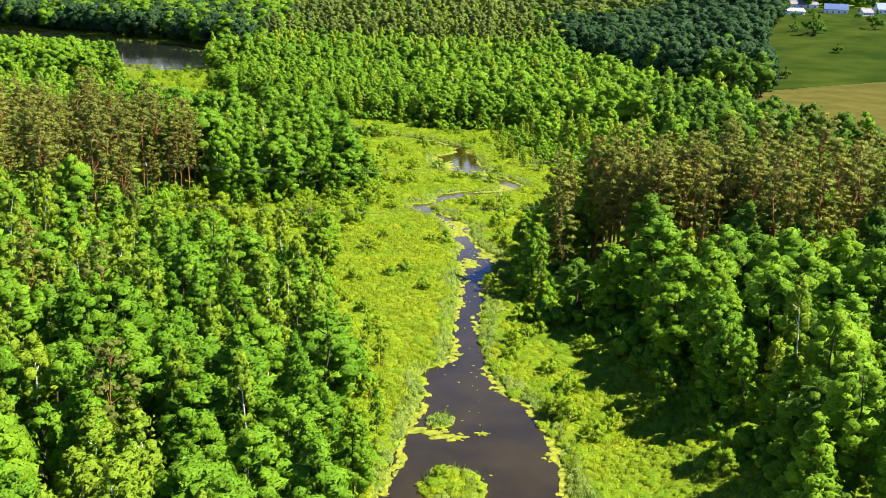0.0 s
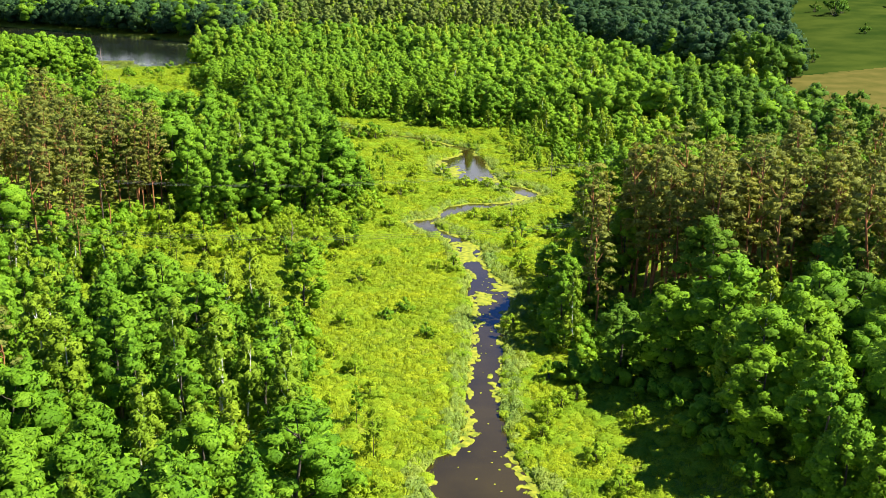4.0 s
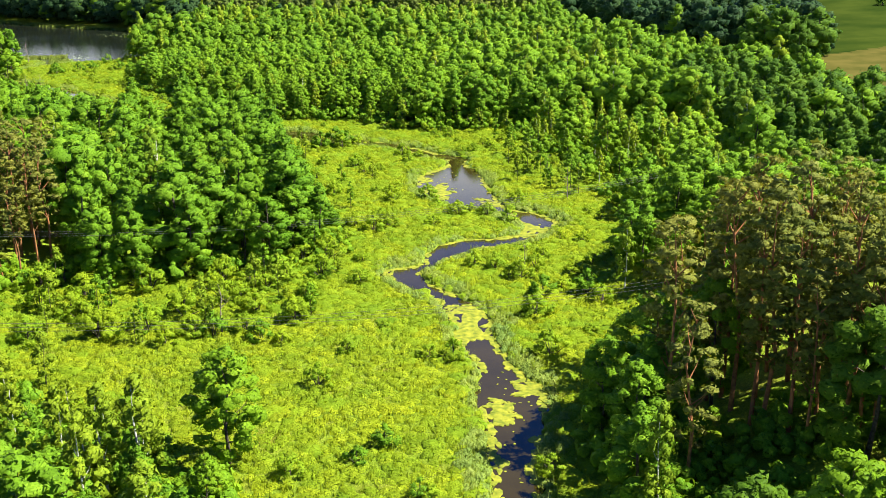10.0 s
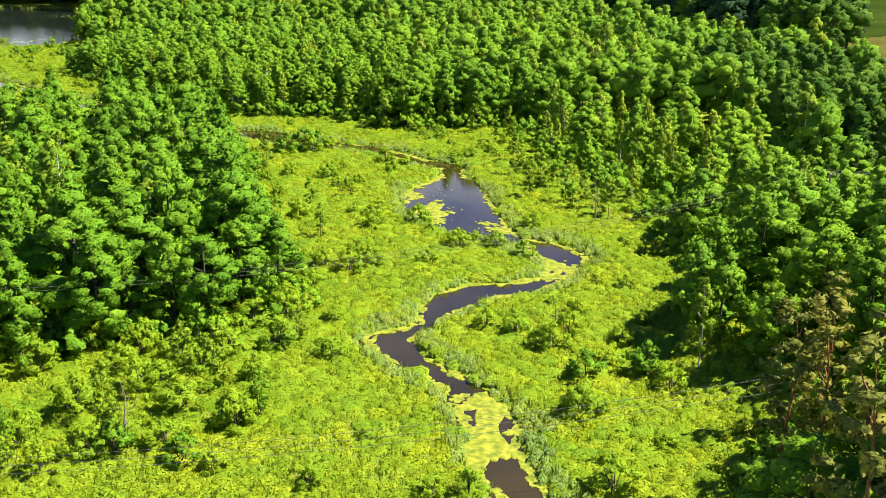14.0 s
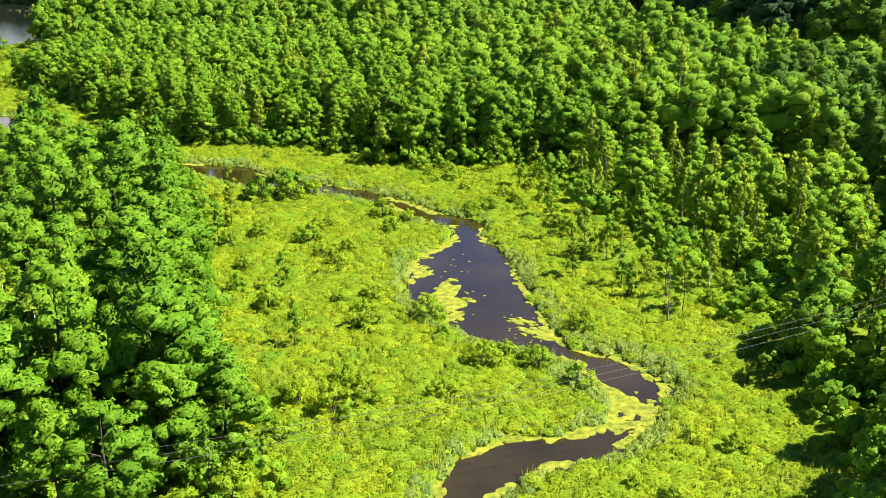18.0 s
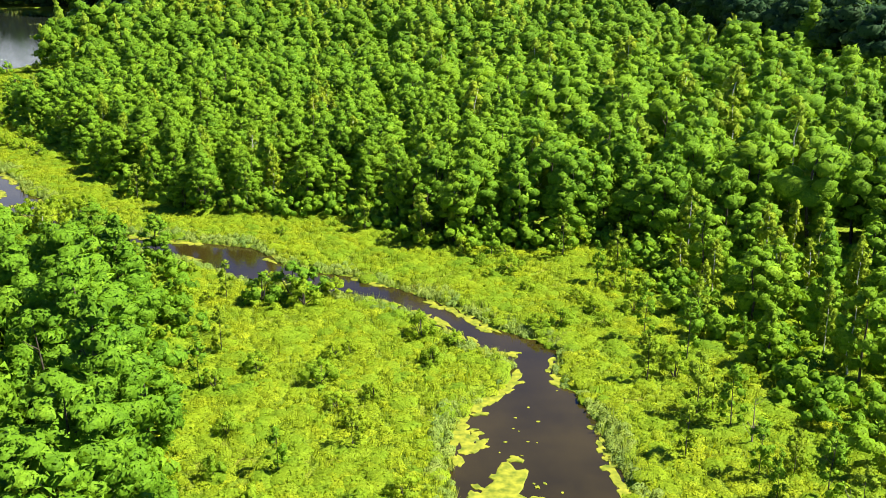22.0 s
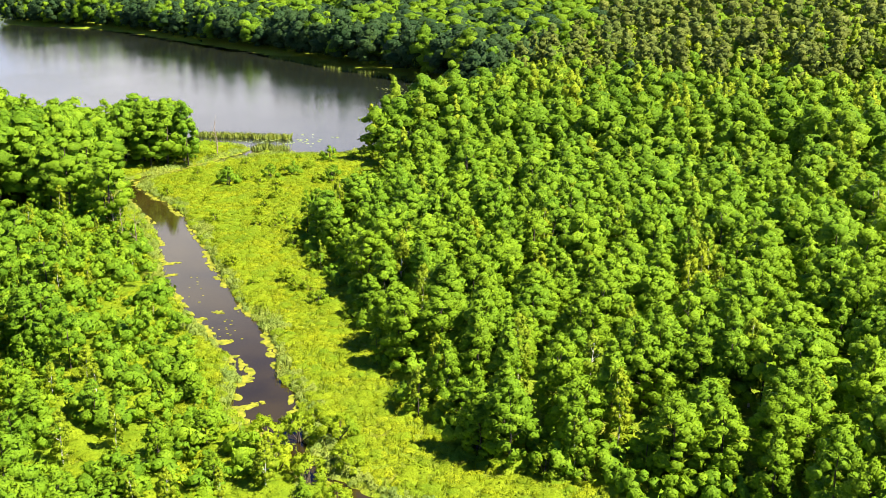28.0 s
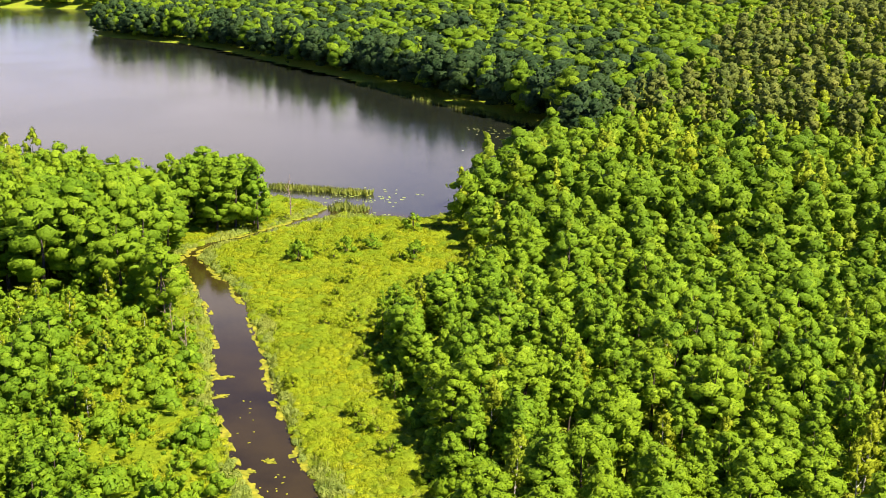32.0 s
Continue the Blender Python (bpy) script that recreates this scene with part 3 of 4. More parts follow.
def wooded(x, y):
    """Where tall trees stand."""
    ok = ~within(OPEN_VALLEY, x, y) & ~within(FIELDS, x, y) & ~within(GLADE_EAST, x, y) & (water_distance(x, y) > 2.5)
    west_block = (x < -178) & (y > 556) & (y < 640) 
    ok &= ~west_block
    left = np.minimum(-26 - 0.45 * y, np.where(y > 357, -60 - 1.14 * (y - 357), 0))
    right = 26 + 0.45 * y
    return ok & (x > left) & (x < right) & (y > 60)


def lake_wood(x, y):
    """The tall wood that lines the far shore of the lake: 1 along the water, 2 behind."""
    d = np.full(x.shape, 1e3)
    k = (y > 690) & (y < 1240) & (x < -128) & (x > -740)
    d[k] = edge_distance(LAKE, x[k], y[k])
    return np.where(d < 32, 1, np.where(d < 130, 2, 0))


bands = [(6.7, 60, 560), (7.4, 560, 760), (9.6, 760, 1080), (15.0, 1080, 1750)]
tx, ty, lod = [], [], []
for level, (gap, y0, y1) in enumerate(bands):
    x, y = scatter(-1500 if y0 > 500 else -420, 950 if y0 > 500 else 330, y0, y1, gap)
    k = wooded(x, y) & (lake_wood(x, y) == 0)
    tx.append(x[k]), ty.append(y[k]), lod.append(np.full(k.sum(), level))
POLES_NORTH = [(-125, 500), (-95, 470), (-60, 425), (0, 400), (8, 520), (-10, 600), (-130, 600), (-112, 556)]
x, y = scatter(-140, 20, 400, 610, 9.5)
k = wooded(x, y) & within(POLES_NORTH, x, y)
tx.append(x[k]), ty.append(y[k]), lod.append(np.where(y[k] > 560, 1, 0))
x, y = scatter(-760, -90, 690, 1240, 7.2)
k = wooded(x, y) & (lake_wood(x, y) > 0)
tx.append(x[k]), ty.append(y[k]), lod.append(lake_wood(x, y)[k])
tx, ty, lod = np.concatenate(tx), np.concatenate(ty), np.concatenate(lod)
# alders standing forward of the wood
FORWARD = np.array([(-25, 209.5), (-32, 201), (-36.5, 203), (-39, 198), (29, 264), (33, 269), (34, 277), (31, 273), (38, 282)], float)
clumps = np.random.default_rng(17)
FORWARD = np.vstack([FORWARD] + [(x, y) + clumps.normal(0, 1, (n, 2)) * (wide, 2.6) for x, y, wide, n in ((-148, 464, 5, 7), (-131, 444, 4, 6), (-121, 438, 3, 5), (-160, 478, 4, 5))]
                    + [(x, y) + np.sqrt((np.arange(n) + 0.5) / n)[:, None] * np.stack([np.cos(np.arange(n) * 2.4), np.sin(np.arange(n) * 2.4)], 1) * (wide, deep) + clumps.normal(0, 0.7, (n, 2))
                       for x, y, wide, deep, n in ((-193, 569, 14, 8, 15), (-206, 526, 21, 19, 42))]
                    + [np.stack([clumps.uniform(31, 64, 30), clumps.uniform(203, 228, 30)], 1)])
tx, ty, lod = np.r_[tx, FORWARD[:, 0]], np.r_[ty, FORWARD[:, 1]], np.r_[lod, np.zeros(len(FORWARD), int)]
forced = np.arange(len(tx)) >= len(tx) - len(FORWARD)
young = within(YOUNG_EAST, tx, ty) | within(YOUNG_WEST, tx, ty)
thin = rng.uniform(size=len(tx))
keep = ~(young & (thin < 0.12)) & ~(young & (tx < -92) & (ty > 440) & (thin < 0.3)) & (thin < 0.94) & ~(within(PINES_EAST, tx, ty) & (thin > 0.86)) | forced
forced = forced[keep]
tx, ty, lod, young = tx[keep], ty[keep], lod[keep], young[keep]
hollow = within([(18, 184), (50, 180), (46, 196), (22, 201)], tx, ty)        # low growth in front of the pines
tx, ty, lod, young, forced = tx[~hollow], ty[~hollow], lod[~hollow], young[~hollow], forced[~hollow]
tz = land(tx, ty)
# trees deeper in the woods are built more simply
FLIGHT_X = np.interp(ty, [0, 150, 285, 330, 360, 620], [0, -5, -6, -20, -35, -130])
near = np.hypot(tx - FLIGHT_X, np.maximum(0, ty - 420) * 0.8 + np.maximum(0, 130 - ty))
lod = np.where((lod == 0) & ((near < 92) | ((tx < -150) & (ty > 480))), -1, lod)
lod = np.where((lod == 1) & (tx < -165) & (ty < 600), -1, lod)
WEST_STAND = [(-20, 268), (-20, 290), (-29, 322), (-47, 378), (-66, 378), (-110, 335), (-74, 305), (-66, 262)]
hue_of = 0.5 + 0.16 * wob(tx, ty, 70, 2) + 0.16 * wob(tx, ty, 24, 3) + 0.2 * rng.normal(size=len(tx))
hue_of = np.where(within(WEST_STAND, tx, ty), 0.4 + 0.14 * rng.normal(size=len(tx)), hue_of)
hue_of = np.clip(hue_of + 0.12 * ((tx > 20) & (ty < 205)) - 0.2 * ((tx < -10) & (ty < 250)) + np.where((tx > 0) | (tx < -92), 0.3, 0.14) * young + 0.2 * ((tx > 36) & (ty > 255) & (ty < 330)) + 0.24 * ((tx > -96) & (tx < 24) & (ty > 425) & (ty < 505)), 0.0, 0.98)
luck = rng.uniform(size=len(tx))
KIND = np.full(len(tx), "alder", dtype=object)
KIND[luck < 0.10 + 0.08 * (wob(tx, ty, 60) > 0.5)] = "birch"
south_west = (tx < -20) & (ty < 245)
KIND[south_west & (luck < 0.36)] = "birch"
KIND[south_west & (luck > 0.95)] = "pine"
thicket = (tx > -62) & (tx < -22) & (ty > 186) & (ty < 234)
KIND[thicket] = np.where(luck[thicket] < 0.6, "birch", "alder")
hue_of = np.clip(hue_of + 0.4 * thicket, 0, 0.98)
KIND[young & (luck < 0.45)] = "birch"
far_north = (ty + 0.25 * tx > 1080) & (luck < 0.4)
KIND[far_north] = "pine"
KIND[within(PINES_EAST, tx, ty) & (luck < 0.92)] = "pine"
KIND[within(PINES_WEST, tx, ty) & (luck < 0.9)] = "pine"
# shade on the far woods is painted by giving trees the darkened leaf tone
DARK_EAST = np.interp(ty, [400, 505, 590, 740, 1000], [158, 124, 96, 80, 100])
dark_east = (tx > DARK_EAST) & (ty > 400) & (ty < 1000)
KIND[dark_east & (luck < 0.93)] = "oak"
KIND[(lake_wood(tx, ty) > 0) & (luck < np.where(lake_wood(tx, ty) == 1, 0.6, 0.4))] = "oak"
# alders of the east grove, darkened to stand for their shaded sides
KIND[(tx > 24) & (ty < 200) & (luck > 0.74)] = "oak"
KIND[(ty > 690) & (luck > 0.88) & (KIND == "alder")] = "oak"
back = (ty > 640) & (tx > -128) & (tx < 70)
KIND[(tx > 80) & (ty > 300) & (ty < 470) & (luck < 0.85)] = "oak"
KIND[back & (luck < 0.34)] = "birch"
KIND[back & (ty > 700) & (luck > 0.62)] = "pine"
size = 0.78 + 0.36 * rng.uniform(size=len(tx))
size *= np.where(within(PINES_WEST, tx, ty), 0.86, 1.0)
size *= np.where(young, np.where((tx < -92) & (ty > 440), 0.46, 0.66), 1.0)
size *= np.where((ty > 400) & (ty < 600) & (tx > -130), 0.74 + 0.26 * smooth(-25, 25, tx), 1.0)
size *= np.where((tx < -165) & (ty > 480) & (ty < 556), 1.25, 1.0)
edge = edge_distance(np.array(OPEN_VALLEY, float), tx, ty)
size *= np.where(lod <= 0, 0.74 + 0.26 * smooth(1, 9, edge + rng.uniform(-3, 3, len(tx))), 1.0)
size *= np.where((tx < -20) & (ty > 268) & (ty < 372) & ~young, 1.12, 1.0)
size *= 1 + 0.10 * wob(tx, ty, 45, 5)
size *= np.where((tx > -80) & (tx < -20) & (ty > 190) & (ty < 246), 0.62, 1.0)
size *= np.where((tx < -60) & (ty > 372) & (ty < 500) & (tx < -60 - 0.9 * (ty - 400)), 0.75, 1.0)
size *= np.where((lake_wood(tx, ty) > 0) | dark_east, 1.3, 1.0)
size *= np.where((tx > 56) & (ty > 244) & (ty < 345), 0.72, np.where((tx > 36) & (ty > 252) & (ty < 330), 0.82, 1.0))
domes = forced & (ty > 500)
KIND[domes], size[domes] = "alder", rng.uniform(0.95, 1.05, domes.sum()) * np.where(ty[domes] < 552, 1.3, 1.05)
scrub = forced & (tx < -90) & ~domes              # dark alder clumps in the western scrub
KIND[scrub], size[scrub] = "alder", rng.uniform(0.48, 0.66, scrub.sum())
KIND[forced & (ty < 242)] = "pine"
for x, y, kind, grown in ((-25, 209.5, "alder", 0.84), (-32, 201, "birch", 0.92), (-36.5, 203, "birch", 0.8), (-39, 198, "birch", 0.85)):
    lone = forced & (np.hypot(tx - x, ty - y) < 0.5)
    KIND[lone], size[lone] = kind, grown
hue_of[scrub] = 0.08
turn = rng.uniform(0, 2 * math.pi, len(tx))
girth_of = np.where(KIND == "pine", 1.0, rng.uniform(0.88, 1.36, len(tx)))

RECIPES = {"alder": (alder, ALDER, BARK, 62, 820, 0.26, 9, 300), "birch": (birch, BIRCH, BIRCH_BARK, 44, 620, 0.25, 6, 180),
           "pine": (pine, PINE, PINE_BARK, 40, 640, 0.32, 7, 230)}
LABELS = {"alder": ("tall green alder with a rounded leafy crown", "alder_tree", "tree", "alders of the valley woods"),
          "birch": ("slender yellow-green birch with a white trunk", "birch_tree", "tree", "birches of the valley woods"),
          "pine": ("tall pine with a bare orange trunk and dark crown", "pine_tree", "tree", "pines of the valley woods")}
single = np.zeros(len(tx), bool)
for kind, (make, leaf_mat, wood_mat, lobes, leaves, leaf, variants, most) in RECIPES.items():
    label, name, category, group = LABELS[kind]
    mine = np.nonzero((KIND == kind) & (lod <= 0))[0]
    mine = mine[np.argsort(near[mine])][:most]
    single[mine] = True
    models = []
    for v in range(variants):
        r = np.random.default_rng(100 + v)
        crown, wood = make(r, lobes, leaves, leaf)
        models.append((quads_mesh("trunk", *wood, wood_mat), quads_mesh("crown", crown[0], crown[1], leaf_mat, crown[2], np.full(len(crown[0]), v / variants))))
    first = [None] * variants
    for n, i in enumerate(mine):
        v = int(np.clip(hue_of[i] * variants + rng.uniform(-0.6, 0.6), 0, variants - 1))
        m = Matrix.LocRotScale((tx[i], ty[i], tz[i] - 0.1), Euler((0, 0, turn[i])), (size[i] * girth_of[i], size[i] * girth_of[i], size[i]))
        if first[v] is None:
            tree = first[v] = new(name)
            part("trunk", models[v][0], tree)
            part("crown", models[v][1], tree)
            tagged(tree, label, category, group)
            tree.matrix_basis = m
        else:
            spot = first[v].scale.copy()
            first[v].scale = (1, 1, 1)
            copy_thing(first[v], m)
            first[v].scale = spot


def woods_stuff(name, chosen, make, leaf_mat, lobes, leaves, leaf, variants, label, wood_mat=None, wide=1.0):
    """Trees beyond count, as one mesh of crowns (and one of trunks)."""
    if not len(chosen):
        return
    crowns, trunks, lights, tints = [], [], [], []
    for v in range(variants):
        some = chosen[v::variants]
        if not len(some):
            continue
        (cv, cf, cn), (wv, wf) = make(np.random.default_rng(300 + v), lobes, leaves, leaf)
        c, s = np.cos(turn[some])[:, None], np.sin(turn[some])[:, None]
        grow = size[some][:, None]
        for (mv, mf), store in (((cv, cf), crowns), ((wv, wf), trunks)):
            if store is trunks and wood_mat is None:
                continue
            girth = girth_of[some][:, None] * wide
            px = (mv[None, :, 0] * c - mv[None, :, 1] * s) * grow * girth + tx[some][:, None]
            py = (mv[None, :, 0] * s + mv[None, :, 1] * c) * grow * girth + ty[some][:, None]
            pz = mv[None, :, 2] * grow + tz[some][:, None] - 0.1
            store.append((np.stack([px, py, pz], -1).reshape(-1, 3), (mf[None] + (np.arange(len(some)) * len(mv))[:, None, None]).reshape(-1, mf.shape[1])))
        tints.append(np.repeat(hue_of[some], len(cv)))
        lights.append(np.stack([cn[None, :, 0] * c - cn[None, :, 1] * s, cn[None, :, 0] * s + cn[None, :, 1] * c, cn[None, :, 2] * np.ones_like(c)], -1).reshape(-1, 3))
    wood = new(name, quads_mesh(name, *joined(crowns), leaf_mat, np.vstack(lights), np.concatenate(tints)))
    tagged(wood, label, "woods", kind="stuff")
    if trunks:
        part("trunks", quads_mesh("trunks", *joined(trunks), wood_mat), wood)


COUNTS = {-1: (42, 280, 0.35, 8), 0: (21, 100, 0.48, 7), 1: (14, 44, 0.62, 6), 2: (7, 14, 1.0, 6), 3: (3, 3, 1.6, 4)}
TITLES = {-1: "grove", 0: "wood", 1: "middle_wood", 2: "distant_wood", 3: "horizon_wood"}
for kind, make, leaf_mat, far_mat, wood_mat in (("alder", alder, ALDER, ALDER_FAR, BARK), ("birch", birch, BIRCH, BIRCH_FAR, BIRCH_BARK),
                                                ("pine", pine, PINE, PINE_FAR, PINE_BARK), ("oak", alder, DARKENED, DARKENED_FAR, BARK)):
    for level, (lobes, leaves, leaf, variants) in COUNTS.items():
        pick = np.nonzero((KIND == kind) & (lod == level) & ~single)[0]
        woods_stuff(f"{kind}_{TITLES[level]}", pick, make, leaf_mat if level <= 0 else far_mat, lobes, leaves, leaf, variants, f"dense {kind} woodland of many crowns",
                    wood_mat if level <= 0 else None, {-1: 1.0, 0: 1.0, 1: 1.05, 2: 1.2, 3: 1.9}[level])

# ---------------------------------------------------------------- meadow
def tufts(name, x, y, z, tall, wide, count, lean, material, label, seed):
    """Grass or reed tufts as one mesh: each blade a tapering strip that leans out."""
    r = np.random.default_rng(seed)
    n = len(x)
    a = r.uniform(0, 2 * math.pi, (n, count))
    l = np.asarray(tall).reshape(-1, 1) * r.uniform(0.6, 1.15, (n, count))
    w = np.asarray(wide) * r.uniform(0.7, 1.3, (n, count))
    out = lean * r.uniform(0.3, 1.3, (n, count))
    ox, oy = x[:, None] + 0.18 * np.cos(a) * l, y[:, None] + 0.18 * np.sin(a) * l
    tipx, tipy = ox + np.cos(a) * l * out, oy + np.sin(a) * l * out
    tipz = z[:, None] + l * np.sqrt(np.clip(1 - out ** 2 * 0.6, 0.15, 1))
    b = a + math.pi / 2 + r.uniform(-0.7, 0.7, (n, count))
    dx, dy = np.cos(b) * w, np.sin(b) * w
    zz = np.repeat(z[:, None] - 0.1, count, 1)
    verts = np.stack([np.stack([ox - dx, oy - dy, zz], -1), np.stack([ox + dx, oy + dy, zz], -1), np.stack([tipx, tipy, tipz], -1)], 2)
    lit = np.stack([0.35 * np.cos(a), 0.35 * np.sin(a), 1.4 * np.ones_like(a)], -1) + 0.10 * r.normal(size=(n, count, 3))
    lit /= np.linalg.norm(lit, axis=-1, keepdims=True)
    me = quads_mesh(name, verts.reshape(-1, 3), np.arange(n * count * 3).reshape(-1, 3), material, np.repeat(lit.reshape(-1, 3), 3, 0))
    return tagged(new(name, me), label, name.replace("_", " "), kind="stuff")


THICKET = [(-24, 150), (-26, 190), (-90, 186), (-95, 246), (-60, 246), (-28, 236)]
mx, my = scatter(-225, 80, 100, 610, 1.06)
md = water_distance(mx, my)
shade_in = edge_distance(np.array(OPEN_VALLEY, float), mx, my)
k = ((shade_in < 5) | within(YOUNG_WEST, mx, my) | within(YOUNG_EAST, mx, my) | within(THICKET, mx, my)) & (md > 0.15)
mx, my, md = mx[k], my[k], md[k]
mz = land(mx, my, md)
# reeds crowd the banks in beds of uneven width, sedge covers the rest
bed = 2.6 + 1.9 * wob(mx, my, 38, 3) + 0.9 * wob(mx, my, 11, 4)
reedy = (md < bed) & (md < 5.5)
lush = wob(mx, my, 14, 6) + 0.6 * wob(mx, my, 5, 7)
tufts("reeds", mx[reedy], my[reedy], mz[reedy], (1.15 + 0.25 * wob(mx, my, 9, 1)[reedy]) * np.where(((mx < -20) & (my > 375) & (my < 428))[reedy], 0.75, 1.0), 0.045, 14, 0.42, REED, "tall grey-green reeds along the banks", 11)
k = ~reedy
tufts("sedge", mx[k], my[k], mz[k], np.clip(0.8 + 0.2 * lush[k], 0.45, 1.25), 0.05, 8, 0.5, GRASS, "lush yellow-green sedge and meadow grass", 12)



def tussocks(name, gap, chosen, tall, material, label):
    """Tussocks that crowd into one another, so that the sward is soft and uneven."""
    x, y = scatter(-225, 80, 100, 608, gap)
    d, e = water_distance(x, y), edge_distance(np.array(OPEN_VALLEY, float), x, y)
    k = ((e < 4) | within(YOUNG_WEST, x, y) | within(YOUNG_EAST, x, y) | within(THICKET, x, y)) & chosen(x, y, d)
    x, y, d = x[k], y[k], d[k]
    n = len(x)
    broad = gap * rng.uniform(0.5, 0.85, (n, 1, 1))
    shape = BALL[None] * rng.uniform(0.75, 1.15, (n, 12, 1))
    high = (tall * (1 + 0.3 * wob(x, y, 13, 6)) * rng.uniform(0.55, 1.3, n))[:, None, None]
    verts = np.stack([x, y, land(x, y, d)], -1)[:, None] + shape * np.concatenate([broad, broad, high], -1)
    lit = np.repeat(BALL[None], n, 0) * 0.8 + (0, 0, 0.75)
    lit /= np.linalg.norm(lit, axis=-1, keepdims=True)
    faces = (BALL_FACES[None, :10] + (np.arange(n) * 12)[:, None, None]).reshape(-1, 3)
    tagged(new(name, quads_mesh(name, verts.reshape(-1, 3), faces, material, lit.reshape(-1, 3))), label, "tussocks", kind="stuff")


tussocks("sedge_tussocks", 1.45, lambda x, y, d: d > 2.0 + 1.9 * wob(x, y, 38, 3), 0.5, SWARD, "soft crowded tussocks of meadow sedge")
tussocks("reed_tussocks", 0.95, lambda x, y, d: (d > 0.3) & (d < 2.2 + 1.9 * wob(x, y, 38, 3) + 0.9 * wob(x, y, 11, 4)) & (d < 5.5), 0.8, REED_BED, "dense grey-green reed clumps along the water")

# herb mounds: meadowsweet, nettles and young willow in soft cushions
hx, hy = scatter(-225, 80, 100, 608, 2.0)
hd, he = water_distance(hx, hy), edge_distance(np.array(OPEN_VALLEY, float), hx, hy)
k = (hd > np.where((hx < -20) & (hy > 375) & (hy < 428), 2.2, 0.8)) & ((he < 13) | within(YOUNG_WEST, hx, hy) | within(YOUNG_EAST, hx, hy) | within(THICKET, hx, hy)) & (wob(hx, hy, 22, 9) + 0.7 * wob(hx, hy, 7, 3) + rng.uniform(-0.6, 0.6, len(hx)) - 0.7 * within([(-60, 185), (0, 185), (0, 250), (-60, 250)], hx, hy) > 0.14)
hx, hy, hd, he = hx[k], hy[k], hd[k], he[k]
hz = land(hx, hy, hd)
mound = np.repeat(np.arange(len(hx)), 2)            # two cushions a mound
wide = rng.uniform(0.7, 1.6, len(mound)) * np.where(he > 0, 1.5, 1.0)[mound]
spot = np.stack([hx, hy, hz], -1)[mound] + rng.normal(0, 0.55, (len(mound), 3)) * (1, 1, 0)
shape = BALL[None] * rng.uniform(0.7, 1.1, (len(mound), 12, 1))
cv = (spot[:, None] + shape * wide[:, None, None] * (1, 1, 0.52)).reshape(-1, 3)
cf = (BALL_FACES[None] + (np.arange(len(mound)) * 12)[:, None, None]).reshape(-1, 3)
cn = (np.repeat(BALL[None], len(mound), 0) * 0.6 + (0, 0, 0.7)).reshape(-1, 3)
per = 7
way = rng.normal(size=(len(mound), per, 3))
way[..., 2] = np.abs(way[..., 2]) + 0.25
way /= np.linalg.norm(way, axis=-1, keepdims=True)
at = spot[:, None] + way * wide[:, None, None] * np.array([1, 1, 0.52]) * rng.uniform(0.85, 1.15, (len(mound), per, 1))
mv, mf = blades(rng, at.reshape(-1, 3), (way + 0.5 * rng.normal(size=way.shape)).reshape(-1, 3), rng.uniform(0.14, 0.28, len(mound) * per))
lit = np.vstack([cn, np.repeat((way * 0.6 + (0, 0, 0.7)).reshape(-1, 3), 3, 0)])
lit /= np.linalg.norm(lit, axis=1, keepdims=True)
tagged(new("meadow_herbs", quads_mesh("meadow_herbs", np.vstack([cv, mv]), np.vstack([cf, mf + len(cv)]), WILLOW, lit)), "soft cushions of yellow-green meadow herbs", "herbs", kind="stuff")

# willow shrubs
SHRUB = [(quads_mesh("stem", *w, BARK), quads_mesh("foliage", c[0], c[1], m, c[2], np.full(len(c[0]), 0.35))) for c, w, m in
         [(*shrub(np.random.default_rng(40 + v), 15, 260, 0.18), DARKENED if v == 11 else (WILLOW, WILLOW, ALDER)[v % 3]) for v in range(12)]]
LABEL_SHRUB = ("low yellow-green willow shrub in the wet meadow", "low rounded willow bush with pale leaves", "dark green bush standing in the meadow")
first_shrub = {}


def plant_shrub(v, x, y, s, flat=1.0):
    z = float(land(np.array([x]), np.array([y]))[0])
    m = Matrix.LocRotScale((x, y, z - 0.05), Euler((0, 0, v * 1.3 + x)), (s, s, s * flat))
    if v not in first_shrub:
        ob = first_shrub[v] = new("willow_shrub")
        part("stem", SHRUB[v][0], ob)
        part("foliage", SHRUB[v][1], ob)
        tagged(ob, LABEL_SHRUB[v % 3], "shrub", "shrubs of the wet meadow")
        ob.matrix_basis = m
    else:
        keep_scale = first_shrub[v].scale.copy()
        first_shrub[v].scale = (1, 1, 1)
        copy_thing(first_shrub[v], m)
        first_shrub[v].scale = keep_scale


